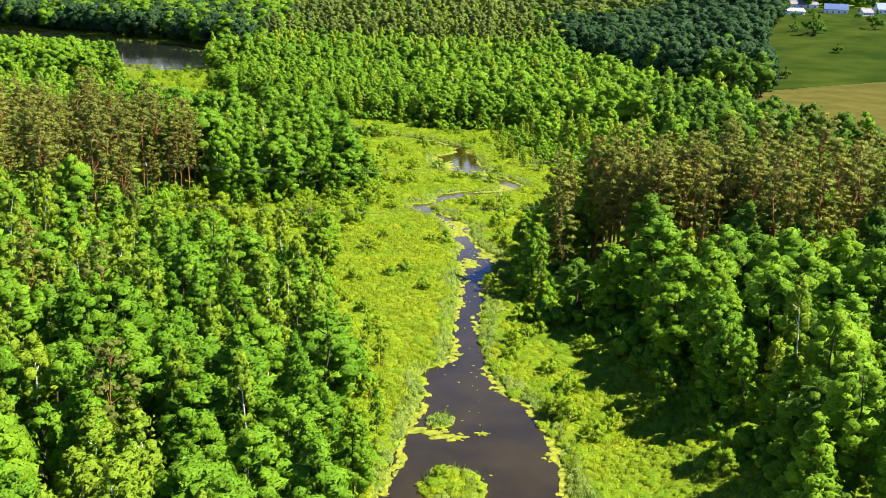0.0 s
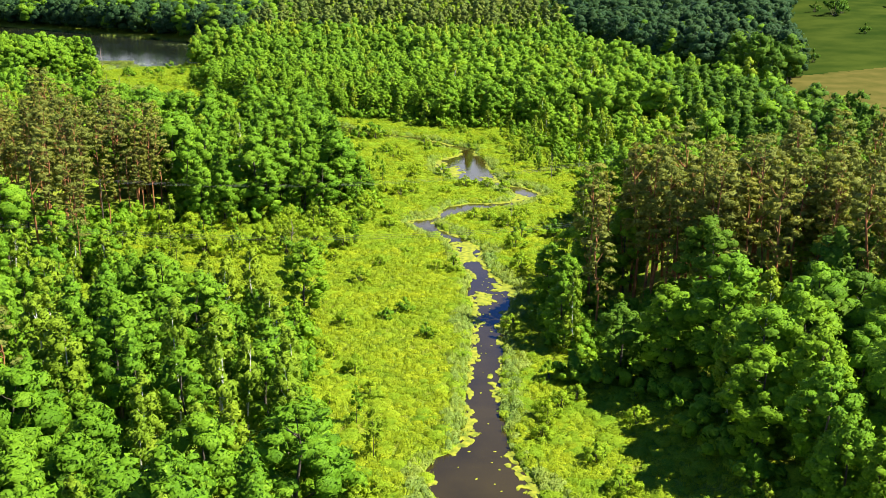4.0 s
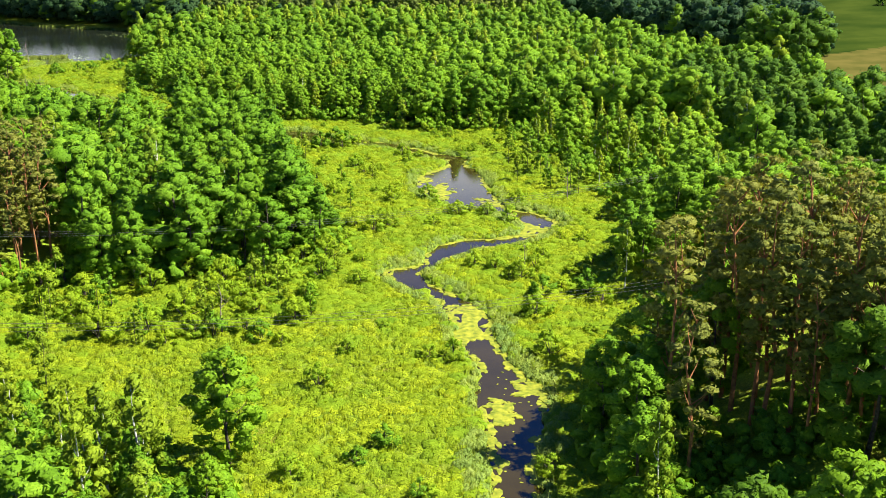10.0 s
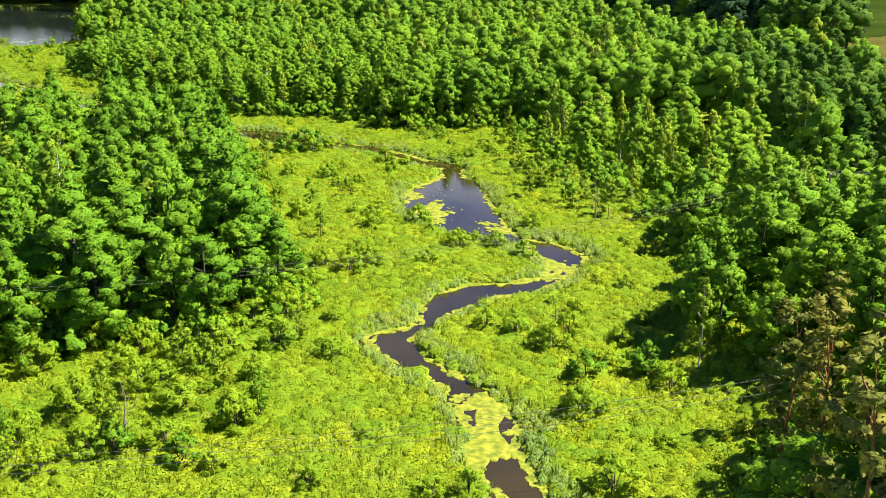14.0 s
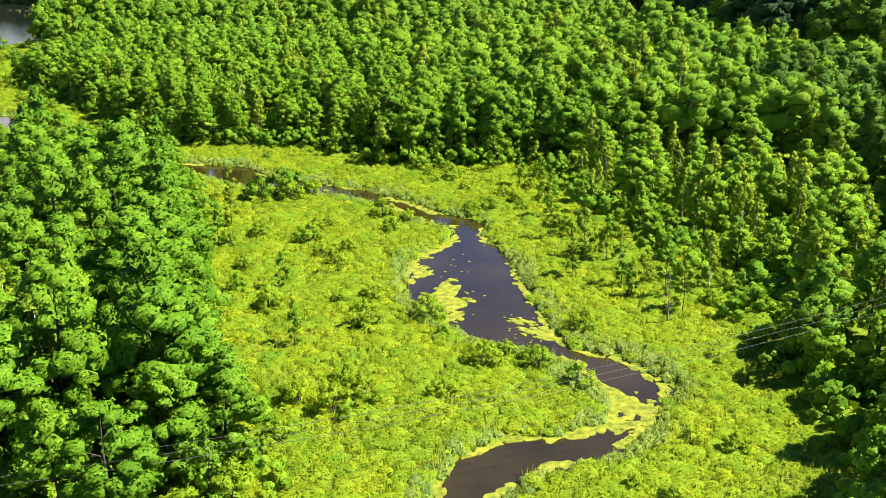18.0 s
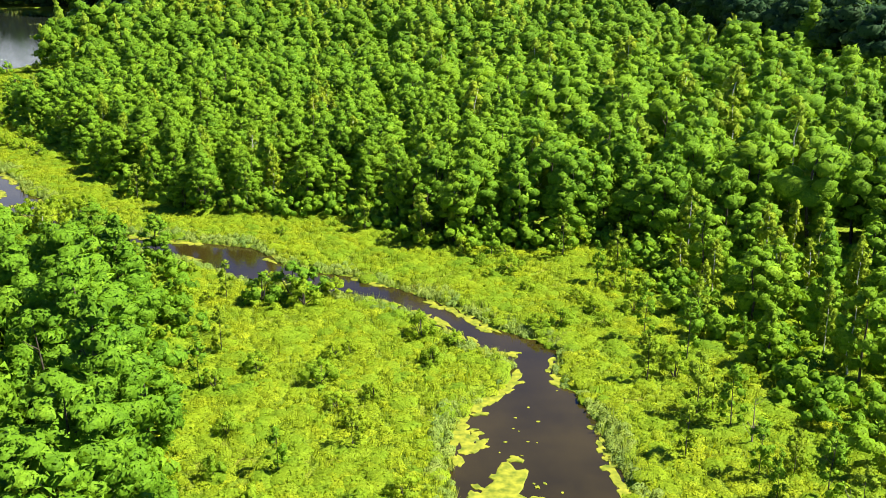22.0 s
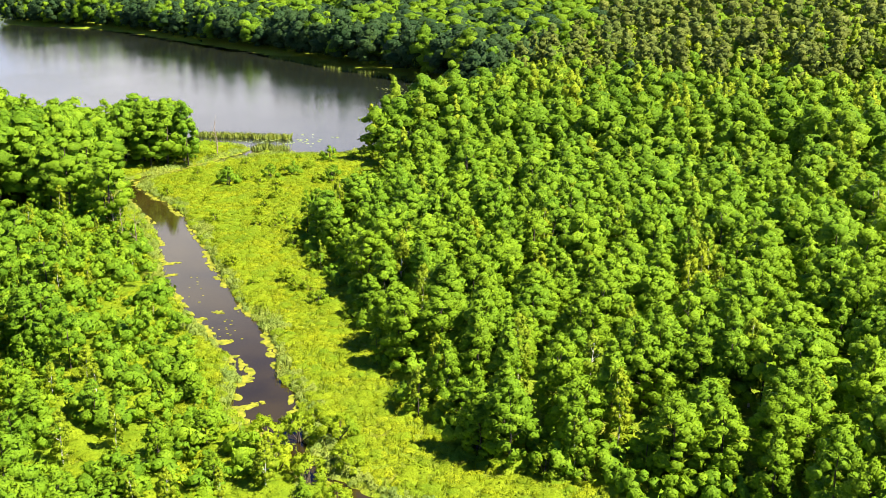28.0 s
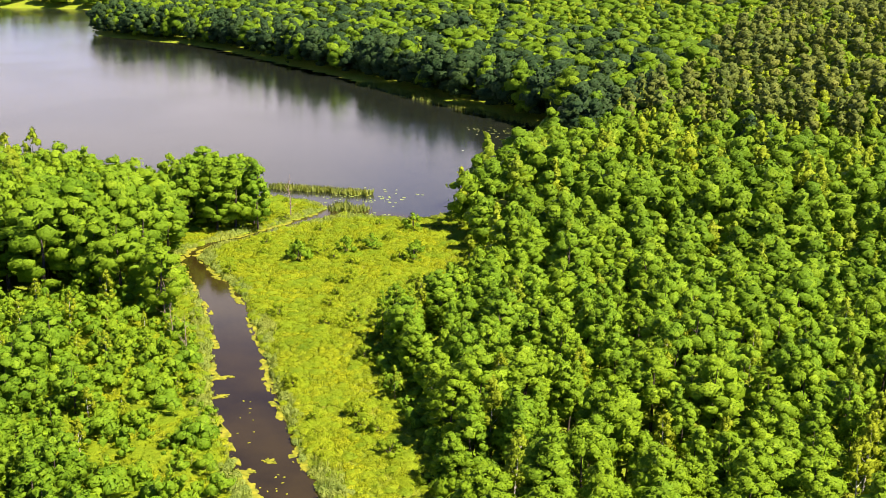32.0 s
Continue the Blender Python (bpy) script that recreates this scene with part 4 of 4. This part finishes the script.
# dark bushes and bright willows that stand out
for x, y, s in ((-8, 213, 1.0), (-4, 201, 0.9), (-11, 209, 0.8), (23, 264, 1.5), (15.5, 263, 1.4), (-27, 246, 1.2), (-34, 248, 1.3), (-27, 388, 2.0), (-31, 386, 1.6), (-24, 390, 1.5),
                (-156, 549, 1.9), (-158, 552, 1.4), (-150, 560, 1.5), (-146, 565, 1.4), (-145, 585, 1.6), (-133, 561, 1.5), (-135, 566, 1.3)):
    plant_shrub((2, 5, 8)[int(abs(x)) % 3], x, y, s)
for x, y, s in ((13.7, 254, 1.5), (14, 238, 1.5), (9, 277, 1.2), (13, 272, 1.3), (5.5, 279, 1.0), (16, 277, 1.2), (-13, 302, 1.4), (-10, 305, 1.3), (-17, 305, 1.2), (-20, 360, 1.3), (10, 313, 1.1), (4, 314, 1.2),
                (-12, 307, 1.3), (-10, 326, 1.4), (-25, 385, 1.5), (19, 140, 1.3), (20, 150, 1.2), (18, 158, 1.1), (22, 134, 1.2), (13, 170, 1.2), (-75, 429, 1.6), (-70, 430, 1.5), (-66, 424, 1.3), (-78, 426, 1.7), (-69, 419.5, 1.5), (-64, 416, 1.2), (-73, 420, 1.6)):
    plant_shrub((0, 1, 3, 4, 6, 7)[int(abs(x * 3)) % 6], x, y, s)
sx, sy = scatter(-190, 45, 105, 605, 6.0)
sd, se = water_distance(sx, sy), edge_distance(np.array(OPEN_VALLEY, float), sx, sy)
corridor = within([(-74, 244), (-30, 240), (-18, 262), (-18, 290), (-30, 280), (-74, 268)], sx, sy)
luck = rng.uniform(size=len(sx))
hot = wob(sx, sy, 42, 8)
k = (sd > 1.5) & (se < 2) & ((luck < 0.16 + 0.22 * (hot > 0.25)) | ((se > -4) & (luck < 0.5)) | (corridor & (luck < 0.8)))
order = np.nonzero(k)[0]
order = order[rng.permutation(len(order))][:255]
for n, i in enumerate(order):
    plant_shrub((0, 1, 3, 4, 6, 7, 0, 1, 3, 4, 6, 7)[n % 12], float(sx[i]), float(sy[i]), float(rng.uniform(0.6, 1.25) * (1.5 if corridor[i] else 1.0)), float(rng.uniform(0.75, 1.15)))

# undergrowth that closes the feet of the woods
ux, uy = scatter(-215, 62, 100, 520, 3.1)
ue = edge_distance(np.array(OPEN_VALLEY, float), ux, uy)
k = (ue > -1.5) & (ue < 8.5) & (water_distance(ux, uy) > 3) & ~within(YOUNG_WEST, ux, uy) & ~within(YOUNG_EAST, ux, uy) & (rng.uniform(size=len(ux)) < 0.75)
k |= (within(YOUNG_EAST, ux, uy) | within(YOUNG_WEST, ux, uy)) & (ue > -2) & (rng.uniform(size=len(ux)) < 0.5)
k |= within([(17, 180), (64, 176), (64, 216), (17, 214)], ux, uy) & (rng.uniform(size=len(ux)) < 0.8)
ux, uy = ux[k], uy[k]
uz, us = land(ux, uy), rng.uniform(0.75, 1.75, len(ux))
brush, bright, tone = [], [], []
for v in range(5):
    (cv, cf, cn), _ = shrub(np.random.default_rng(140 + v), 7, 22, 0.32)
    at = np.arange(v, len(ux), 5)
    vv = cv[None] * us[at][:, None, None] + np.stack([ux[at], uy[at], uz[at]], -1)[:, None]
    brush.append((vv.reshape(-1, 3), (cf[None] + (np.arange(len(at)) * len(cv))[:, None, None]).reshape(-1, 3)))
    bright.append(np.tile(cn, (len(at), 1)))
    tone.append(np.repeat(rng.uniform(size=len(at)), len(cv)))
tagged(new("undergrowth", quads_mesh("undergrowth", *joined(brush), ALDER, np.vstack(bright), np.concatenate(tone))), "leafy green bushes crowding the edge of the woods", "undergrowth", kind="stuff")

# young trees and bare trunks
SAPLING = [(quads_mesh("trunk", *w, BARK), quads_mesh("crown", c[0], c[1], (ALDER, BIRCH)[v % 2], c[2], np.full(len(c[0]), 0.5))) for v, (c, w) in enumerate([sapling(np.random.default_rng(60 + q), 18, 300, 0.2) for q in range(6)])]
first_sapling = {}


def plant_sapling(v, x, y, s):
    z = float(land(np.array([x]), np.array([y]))[0])
    m = Matrix.LocRotScale((x, y, z - 0.05), Euler((0, 0, v + y)), (s, s, s))
    if v not in first_sapling:
        ob = first_sapling[v] = new("young_tree")
        part("trunk", SAPLING[v][0], ob)
        part("crown", SAPLING[v][1], ob)
        tagged(ob, "slim young tree with a thin airy crown in the meadow", "tree", "young trees of the meadow")
        ob.matrix_basis = m
    else:
        keep_scale = first_sapling[v].scale.copy()
        first_sapling[v].scale = (1, 1, 1)
        copy_thing(first_sapling[v], m)
        first_sapling[v].scale = keep_scale


for n, (x, y, s) in enumerate(((-18.6, 320, 0.75), (18.8, 343, 0.8), (25, 339, 0.85), (31, 329, 0.9), (30, 334, 1.0), (18, 360, 0.9), (17, 393, 0.8), (22, 352, 1.0), (24, 366, 1.1), (27, 374, 1.0),
                               (20, 372, 0.9), (13, 404, 1.0), (2, 405, 1.1), (-9, 410, 1.2), (-22, 340, 0.7), (-15, 345, 0.6))):
    plant_sapling(n % 6, x, y, s)
luck = rng.uniform(size=len(sx))
k = (sd > 3) & (se < 1) & ((corridor & (luck < 0.75)) | ((se > -5) & (luck < 0.32)) | (within([(14, 330), (36, 330), (36, 405), (8, 408), (14, 380)], sx, sy) & (luck < 0.3)))
for n, i in enumerate(np.nonzero(k)[0][:150:2]):
    plant_sapling(n % 6, float(sx[i] + 2.2), float(sy[i] + 1.7), float(rng.uniform(0.55, 1.05)))
DEAD = [quads_mesh("dead_tree", *bare(np.random.default_rng(80 + v)), DEAD_WOOD) for v in range(3)]
for n, (x, y, s) in enumerate(((-162, 509, 1.1), (-93, 487, 0.9), (-158, 505, 0.9), (-150, 497, 0.8), (-143, 492, 0.9), (-180, 583, 1.2), (28, 325, 0.8), (26, 345, 0.7), (-33, 249, 0.8), (14, 276, 0.6))):
    ob = new("dead_tree", DEAD[n % 3])
    ob.matrix_basis = Matrix.LocRotScale((x, y, float(land(np.array([x * 1.0]), np.array([y * 1.0]))[0]) - 0.1), Euler((0, 0, n)), (s, s, s))
    tagged(ob, "leafless grey dead tree with thin bare branches", "tree", "dead trees")


# ---------------------------------------------------------------- algae and lilies
def blob(r, rx, ry, turned, n=22, rough=0.3):
    """An uneven outline round a centre."""
    a = np.linspace(0, 2 * math.pi, n, endpoint=False)
    wave = 1 + rough * (np.sin(2 * a + r.uniform(0, 6)) * 0.5 + np.sin(3 * a + r.uniform(0, 6)) * 0.45 + np.sin(5 * a + r.uniform(0, 6)) * 0.35 + np.sin(8 * a + r.uniform(0, 6)) * 0.25)
    x, y = rx * wave * np.cos(a), ry * wave * np.sin(a)
    c, s = math.cos(turned), math.sin(turned)
    return np.stack([x * c - y * s, x * s + y * c], 1)


def mat_mesh(name, outlines, z, material, thick=0.05):
    """Floating mats: low cushions with a rounded edge."""
    verts, faces = [], []
    for centre, ring in outlines:
        b, n = len(verts), len(ring)
        verts += [(centre[0] + p[0], centre[1] + p[1], z - 0.03) for p in ring]
        verts += [(centre[0] + p[0] * 0.9, centre[1] + p[1] * 0.9, z + thick) for p in ring]
        verts.append((centre[0], centre[1], z + thick * 1.4))
        for i in range(n):
            j = (i + 1) % n
            faces.append((b + i, b + j, b + n + j, b + n + i))
            faces.append((b + n + i, b + n + j, b + 2 * n))
    me = bpy.data.meshes.new(name)
    me.from_pydata(verts, [], faces)
    me.materials.append(material)
    return me


def cluster(r, rx, ry, turned):
    """One ragged mat with smaller rafts torn off round its edge."""
    rings = [((0, 0), blob(r, rx * 0.85, ry * 0.85, turned, 40, 0.5))]
    for _ in range(int(6 + 3 * rx)):
        a, far = r.uniform(0, 6.28), r.uniform(0.75, 1.25)
        c, s = math.cos(turned), math.sin(turned)
        x, y = rx * far * math.cos(a), ry * far * math.sin(a)
        q = r.uniform(0.12, 0.34) * min(rx, ry, 1.8)
        rings.append(((x * c - y * s, x * s + y * c), blob(r, q * 1.6, q, turned + r.uniform(-0.6, 0.6), 12, 0.4)))
    return rings


r = np.random.default_rng(21)
scraps = []
for x, y, rx, ry, turned in ((3.3, 252, 2.6, 6.5, -8), (1.0, 246, 1.6, 2.2, 0), (10.5, 229, 2.0, 2.4, 30), (6.0, 222.5, 1.6, 2.6, 0), (18.2, 304.5, 2.6, 4.6, 20), (15.5, 299.5, 3.2, 1.5, 15), (0.3, 337, 2.6, 5.0, -20),
                             (-3.8, 348, 1.7, 2.4, 10), (-0.6, 360.5, 2.8, 2.0, 30), (11.3, 324, 2.4, 1.1, -40), (9.5, 328, 1.6, 0.8, -40), (6.5, 299, 5.0, 0.9, 8), (13, 289.6, 5.0, 0.9, 25), (-6.5, 285, 1.4, 2.6, -40),
                             (-2.5, 136, 2.8, 1.2, 5), (1.2, 134.5, 2.2, 0.9, 0), (6.3, 135.8, 0.8, 0.5, 0), (17, 127, 1.2, 3.0, 30), (10.9, 151, 1.2, 2.6, 40), (14.6, 146, 1.4, 3.0, 40),
                             (1.1, 166, 2.2, 1.0, 20), (2.1, 192.5, 1.6, 2.6, -20), (-57, 417.5, 1.6, 1.0, 0), (-101.5, 455, 1.5, 0.8, 40), (-92, 442.5, 1.8, 1.0, 50), (-98, 450, 1.6, 0.7, 45), (-109.5, 467, 0.8, 0.5, 0),
                             (-111.3, 462.6, 1.4, 0.8, 30), (-133.5, 488, 1.7, 0.8, 40), (-129, 481.5, 1.4, 0.6, 50), (6.2, 221, 1.3, 1.7, 0), (2.7, 258.5, 2.2, 1.8, 0), (-86, 436, 1.6, 0.6, 60), (-4, 262.5, 2.2, 1.2, -40), (1.6, 369.6, 1.5, 1.1, -30), (-6.6, 380.2, 1.0, 2.8, 38), (-2.2, 357, 1.6, 2.6, 0), (0.5, 330, 1.8, 1.6, 0), (9.0, 241, 1.4, 2.4, 20)):
    rings = cluster(r, rx * 1.15, ry * 1.15, radians(turned))
    scraps += [((x + c[0], y + c[1]), ring) for c, ring in rings[1:]]
    ob = new("algae_mat", mat_mesh("algae_mat", rings[:1], 0.02, ALGAE))
    ob.location = (x, y, 0)
    tagged(ob, "yellow-green mat of floating algae on brown water", "algae", "algae mats on the river")
tagged(new("algae_scraps", mat_mesh("algae_scraps", scraps, 0.025, ALGAE)), "small torn scraps of yellow-green algae", "algae", kind="stuff")
fringe = []
for bank, side in ((LEFT_BANK, 1), (RIGHT_BANK, -1)):
    for a, b in zip(bank[:-1], bank[1:]):
        run = b - a
        length = np.hypot(*run)
        for step in np.arange(0, length, 0.9):
            at = a + run * (step / length)
            dense = wob(at[0], at[1], 26, side) + 0.5 * wob(at[0], at[1], 8, side)
            if dense > (0.25 if 366 < at[1] < 430 else -0.2) and 110 < at[1] < 590:
                to_water = np.array([run[1], -run[0]]) / length * side
                spot = at + to_water * r.uniform(-0.1, 0.7 + 1.0 * max(0, dense))
                fringe.append((spot, blob(r, r.uniform(0.55, 1.3), r.uniform(0.3, 0.75), math.atan2(run[1], run[0]), 11, 0.3)))
tagged(new("algae_fringe", mat_mesh("algae_fringe", fringe, 0.015, ALGAE)), "ragged yellow fringe of algae along the banks", "algae", kind="stuff")
specks = [((x + r.normal(0, sx_), y + r.normal(0, sy_)), blob(r, r.uniform(0.1, 0.3), r.uniform(0.08, 0.2), r.uniform(0, 3), 7, 0.25))
          for x, y, sx_, sy_, n in ((11, 326, 2.5, 3, 26), (2, 345, 2.5, 6, 20), (6, 205, 1.5, 12, 18), (5, 150, 2, 14, 22), (-104, 462, 2.5, 6, 22), (-120, 478, 3, 8, 14), (8, 226, 1.5, 5, 24)) for _ in range(n)]
tagged(new("floating_leaves", mat_mesh("floating_leaves", specks, 0.01, ALGAE, 0.02)), "small yellow leaves drifting on the river", "leaves", kind="stuff")
pads = [((x + r.normal(0, sx_), y + r.normal(0, sy_)), blob(r, r.uniform(0.25, 0.6), r.uniform(0.25, 0.5), 0, 9, 0.12))
        for x, y, sx_, sy_, n in ((-176, 613, 8, 5, 70), (-156, 706, 6, 8, 90), (-170, 732, 14, 6, 90), (-166, 596, 5, 2, 30)) for _ in range(n)]
tagged(new("lily_pads", mat_mesh("lily_pads", pads, 0.01, LILY, 0.02)), "round green water-lily pads on the lake", "lily pads", kind="stuff")
# reed belts standing in the lake
bx = np.concatenate([r.uniform(-205, -174, 420), r.uniform(-176, -166, 120)])
by = np.concatenate([611 + (bx[:420] + 205) * 0.15 + r.normal(0, 1.0, 420), 598 + r.normal(0, 2.0, 120)])
shore_x, shore_y = scatter(-300, -150, 700, 850, 1.6)
far_d = water_distance(shore_x, shore_y)
k = (np.abs(far_d) < 4 + 3 * wob(shore_x, shore_y, 60)) & (shore_x > -420)
bx, by = np.concatenate([bx, shore_x[k]]), np.concatenate([by, shore_y[k]])
tufts("lake_reeds", bx, by, np.zeros(len(bx)), np.full(len(bx), 1.7), 0.12, 7, 0.35, REED, "belt of pale green reeds standing in the lake", 13)


# ---------------------------------------------------------------- power line
def wire(name_parent, a, b, sag, radius=0.018):
    pts = [(a[0] + (b[0] - a[0]) * u, a[1] + (b[1] - a[1]) * u, a[2] + (b[2] - a[2]) * u - sag * 4 * u * (1 - u)) for u in np.linspace(0, 1, 17)]
    part("wire", quads_mesh("wire", *tube(pts, [radius] * 17, 5), WIRE), name_parent)


def power_pole(x, y, heading, tall=10.5):
    """Two leaning tarred legs, a crossarm and three insulators."""
    pole = new("power_pole")
    z = float(land(np.array([x * 1.0]), np.array([y * 1.0]))[0])
    pole.matrix_basis = pose(x, y, z - 0.2, 0, 0, heading)
    for side in (-1, 1):
        part("leg", quads_mesh("leg", *tube([(0, side * 1.3, 0), (0, side * 0.2, tall)], (0.17, 0.11), 8), POLE_WOOD), pole)
    part("crossarm", quads_mesh("crossarm", *tube([(0, -1.5, tall - 0.2), (0, 1.5, tall - 0.2)], (0.1, 0.1), 6), POLE_WOOD), pole)
    part("brace", quads_mesh("brace", *tube([(0, -0.75, tall * 0.5), (0, 0.75, tall * 0.5)], (0.07, 0.07), 6), POLE_WOOD), pole)
    for off in (-1.35, 0, 1.35):
        part("insulator", quads_mesh("insulator", *tube([(0, off, tall - 0.12), (0, off, tall + 0.05), (0, off, tall + 0.28)], (0.05, 0.09, 0.05), 8), PLASTER), pole)
    tagged(pole, "dark wooden power pole with two legs and a crossarm", "power pole", "poles of the power line")
    return pole.matrix_basis, tall + 0.3


for stations in (((-170, 233), (-77, 264), (62, 311), (190, 354)), ((-200, 212), (-88, 226), (52, 243), (170, 257))):
    heading = math.degrees(math.atan2(stations[2][1] - stations[1][1], stations[2][0] - stations[1][0]))
    tops = [power_pole(x, y, heading, 6.0 if x == 52 else 10.5) for x, y in stations]
    line = tagged(new("power_line"), "three thin dark wires hanging between wooden poles", "power line", "power lines across the valley")
    for (m0, h0), (m1, h1) in zip(tops[:-1], tops[1:]):
        for off in (-1.35, 0, 1.35):
            wire(line, m0 @ Vector((0, off, h0)), m1 @ Vector((0, off, h1)), 4.6)


# ---------------------------------------------------------------- fields and farmsteads
def field(name, outline, lift, material, label):
    """A field draped over the land."""
    o = np.array(outline, float)
    o = o.mean(0) + (o - o.mean(0)) * 1.05       # reaches in under the trees
    n = 120
    fx, fy = np.meshgrid(np.linspace(o[:, 0].min(), o[:, 0].max(), n), np.linspace(o[:, 1].min(), o[:, 1].max(), n))
    fz = land(fx.ravel(), fy.ravel()).reshape(fx.shape) + lift
    i, j = np.meshgrid(np.arange(n - 1), np.arange(n - 1), indexing="ij")
    q = (i * n + j).ravel()
    faces = np.stack([q, q + 1, q + n + 1, q + n], 1)
    cx, cy = fx.ravel()[faces].mean(1), fy.ravel()[faces].mean(1)
    faces = faces[within(o, cx, cy)]
    tagged(new(name, quads_mesh(name, np.stack([fx.ravel(), fy.ravel(), fz.ravel()], 1), faces, material)), label, "field", kind="structure")


field("pasture", FIELDS, 0.5, PASTURE, "green pasture rising towards the farmsteads")
field("hay_field", [(142, 478), (132, 420), (150, 372), (420, 420), (470, 620), (240, 585), (172, 556)], 0.9, HAY, "pale mown hay field beyond the wood")


def house(x, y, heading, long, deep, eaves, ridge, roof_material, label):
    h = new("house")
    z = float(land(np.array([x * 1.0]), np.array([y * 1.0]))[0])
    h.matrix_basis = pose(x, y, z, 0, 0, heading)
    a, b = long / 2, deep / 2
    me = bpy.data.meshes.new("wall")
    me.from_pydata([(-a, -b, -1), (a, -b, -1), (a, b, -1), (-a, b, -1), (-a, -b, eaves), (a, -b, eaves), (a, b, eaves), (-a, b, eaves), (-a, 0, ridge - 0.15), (a, 0, ridge - 0.15)], [],
                   [(0, 1, 5, 4), (2, 3, 7, 6), (1, 2, 6, 9, 5), (3, 0, 4, 8, 7)])
    me.materials.append(PLASTER)
    part("wall", me, h)
    slope = (ridge - eaves) / b
    for side in (-1, 1):
        e = b + 0.6
        me = bpy.data.meshes.new("roof")
        lo, up = ridge - slope * e, ridge
        v = [(-a - 0.5, side * e, lo), (a + 0.5, side * e, lo), (a + 0.5, 0, up), (-a - 0.5, 0, up)]
        me.from_pydata(v + [(p[0], p[1], p[2] + 0.25) for p in v], [], [(0, 1, 2, 3), (4, 5, 6, 7), (0, 1, 5, 4), (1, 2, 6, 5), (2, 3, 7, 6), (3, 0, 4, 7)])
        me.materials.append(roof_material)
        part("roof", me, h)
    for side, n in ((-1, 4), (1, 4)):
        for i in range(n):
            cx = -a + long * (i + 0.5) / n
            me = bpy.data.meshes.new("window")
            me.from_pydata([(cx + sx_ * 0.7, side * (b + dy), zz) for dy in (-0.05, 0.04) for sx_, zz in ((-1, 1.0), (1, 1.0), (1, 2.4), (-1, 2.4))], [],
                           [(0, 1, 2, 3), (4, 5, 6, 7), (0, 1, 5, 4), (1, 2, 6, 5), (2, 3, 7, 6), (3, 0, 4, 7)])
            me.materials.append(PANE)
            part("window", me, h)
    me = bpy.data.meshes.new("chimney")
    bm = bmesh.new()
    bmesh.ops.create_cube(bm, size=1.0, matrix=Matrix.Translation((a * 0.4, 0.6, ridge + 0.3)) @ Matrix.Diagonal((0.8, 0.8, 2.2, 1)))
    bm.to_mesh(me)
    bm.free()
    me.materials.append(ROOF_GREY)
    part("chimney", me, h)
    tagged(h, label, "house", "farmsteads on the hill")


for x, y, heading, long, deep, eaves, ridge, roof_material, label in (
        (300, 985, 10, 30, 11, 4.0, 6.2, PLASTER, "long low white farm building"), (352, 1010, -15, 20, 11, 4.2, 8.5, ROOF_BLUE, "white farmhouse with a blue roof"),
        (371, 990, 20, 11, 8, 3.4, 6.4, ROOF_GREY, "small white house with a grey roof"), (400, 1020, 5, 18, 11, 4.4, 9.5, ROOF_BLUE, "large white farmhouse with a blue roof"),
        (431, 1010, 30, 17, 10, 4.2, 9.0, ROOF_GREY, "white farmhouse with a steep grey roof"), (345, 1080, 0, 26, 12, 4.0, 7.5, ROOF_GREY, "grey-roofed barn among trees"),
        (-250, 1340, 12, 40, 16, 5.0, 8.0, PLASTER, "long pale building above the far wood")):
    house(x - 8 if y < 1200 else x, y - 52 if y < 1200 else y, heading, long, deep, eaves, ridge, roof_material, label)
for n, (x, y, s) in enumerate(((258, 705, 3.2), (272, 640, 2.4), (300, 640, 2.6), (268, 790, 4.2), (276, 800, 4.0), (262, 812, 3.6), (250, 860, 2.6), (330, 830, 4.2), (350, 825, 3.6), (290, 900, 3.2), (312, 925, 3.0), (345, 905, 3.4), (378, 915, 2.8), (195, 610, 3.2))):
    plant_shrub(11, x, y, s * (0.62 if s < 4 else 1.0), 1.3)
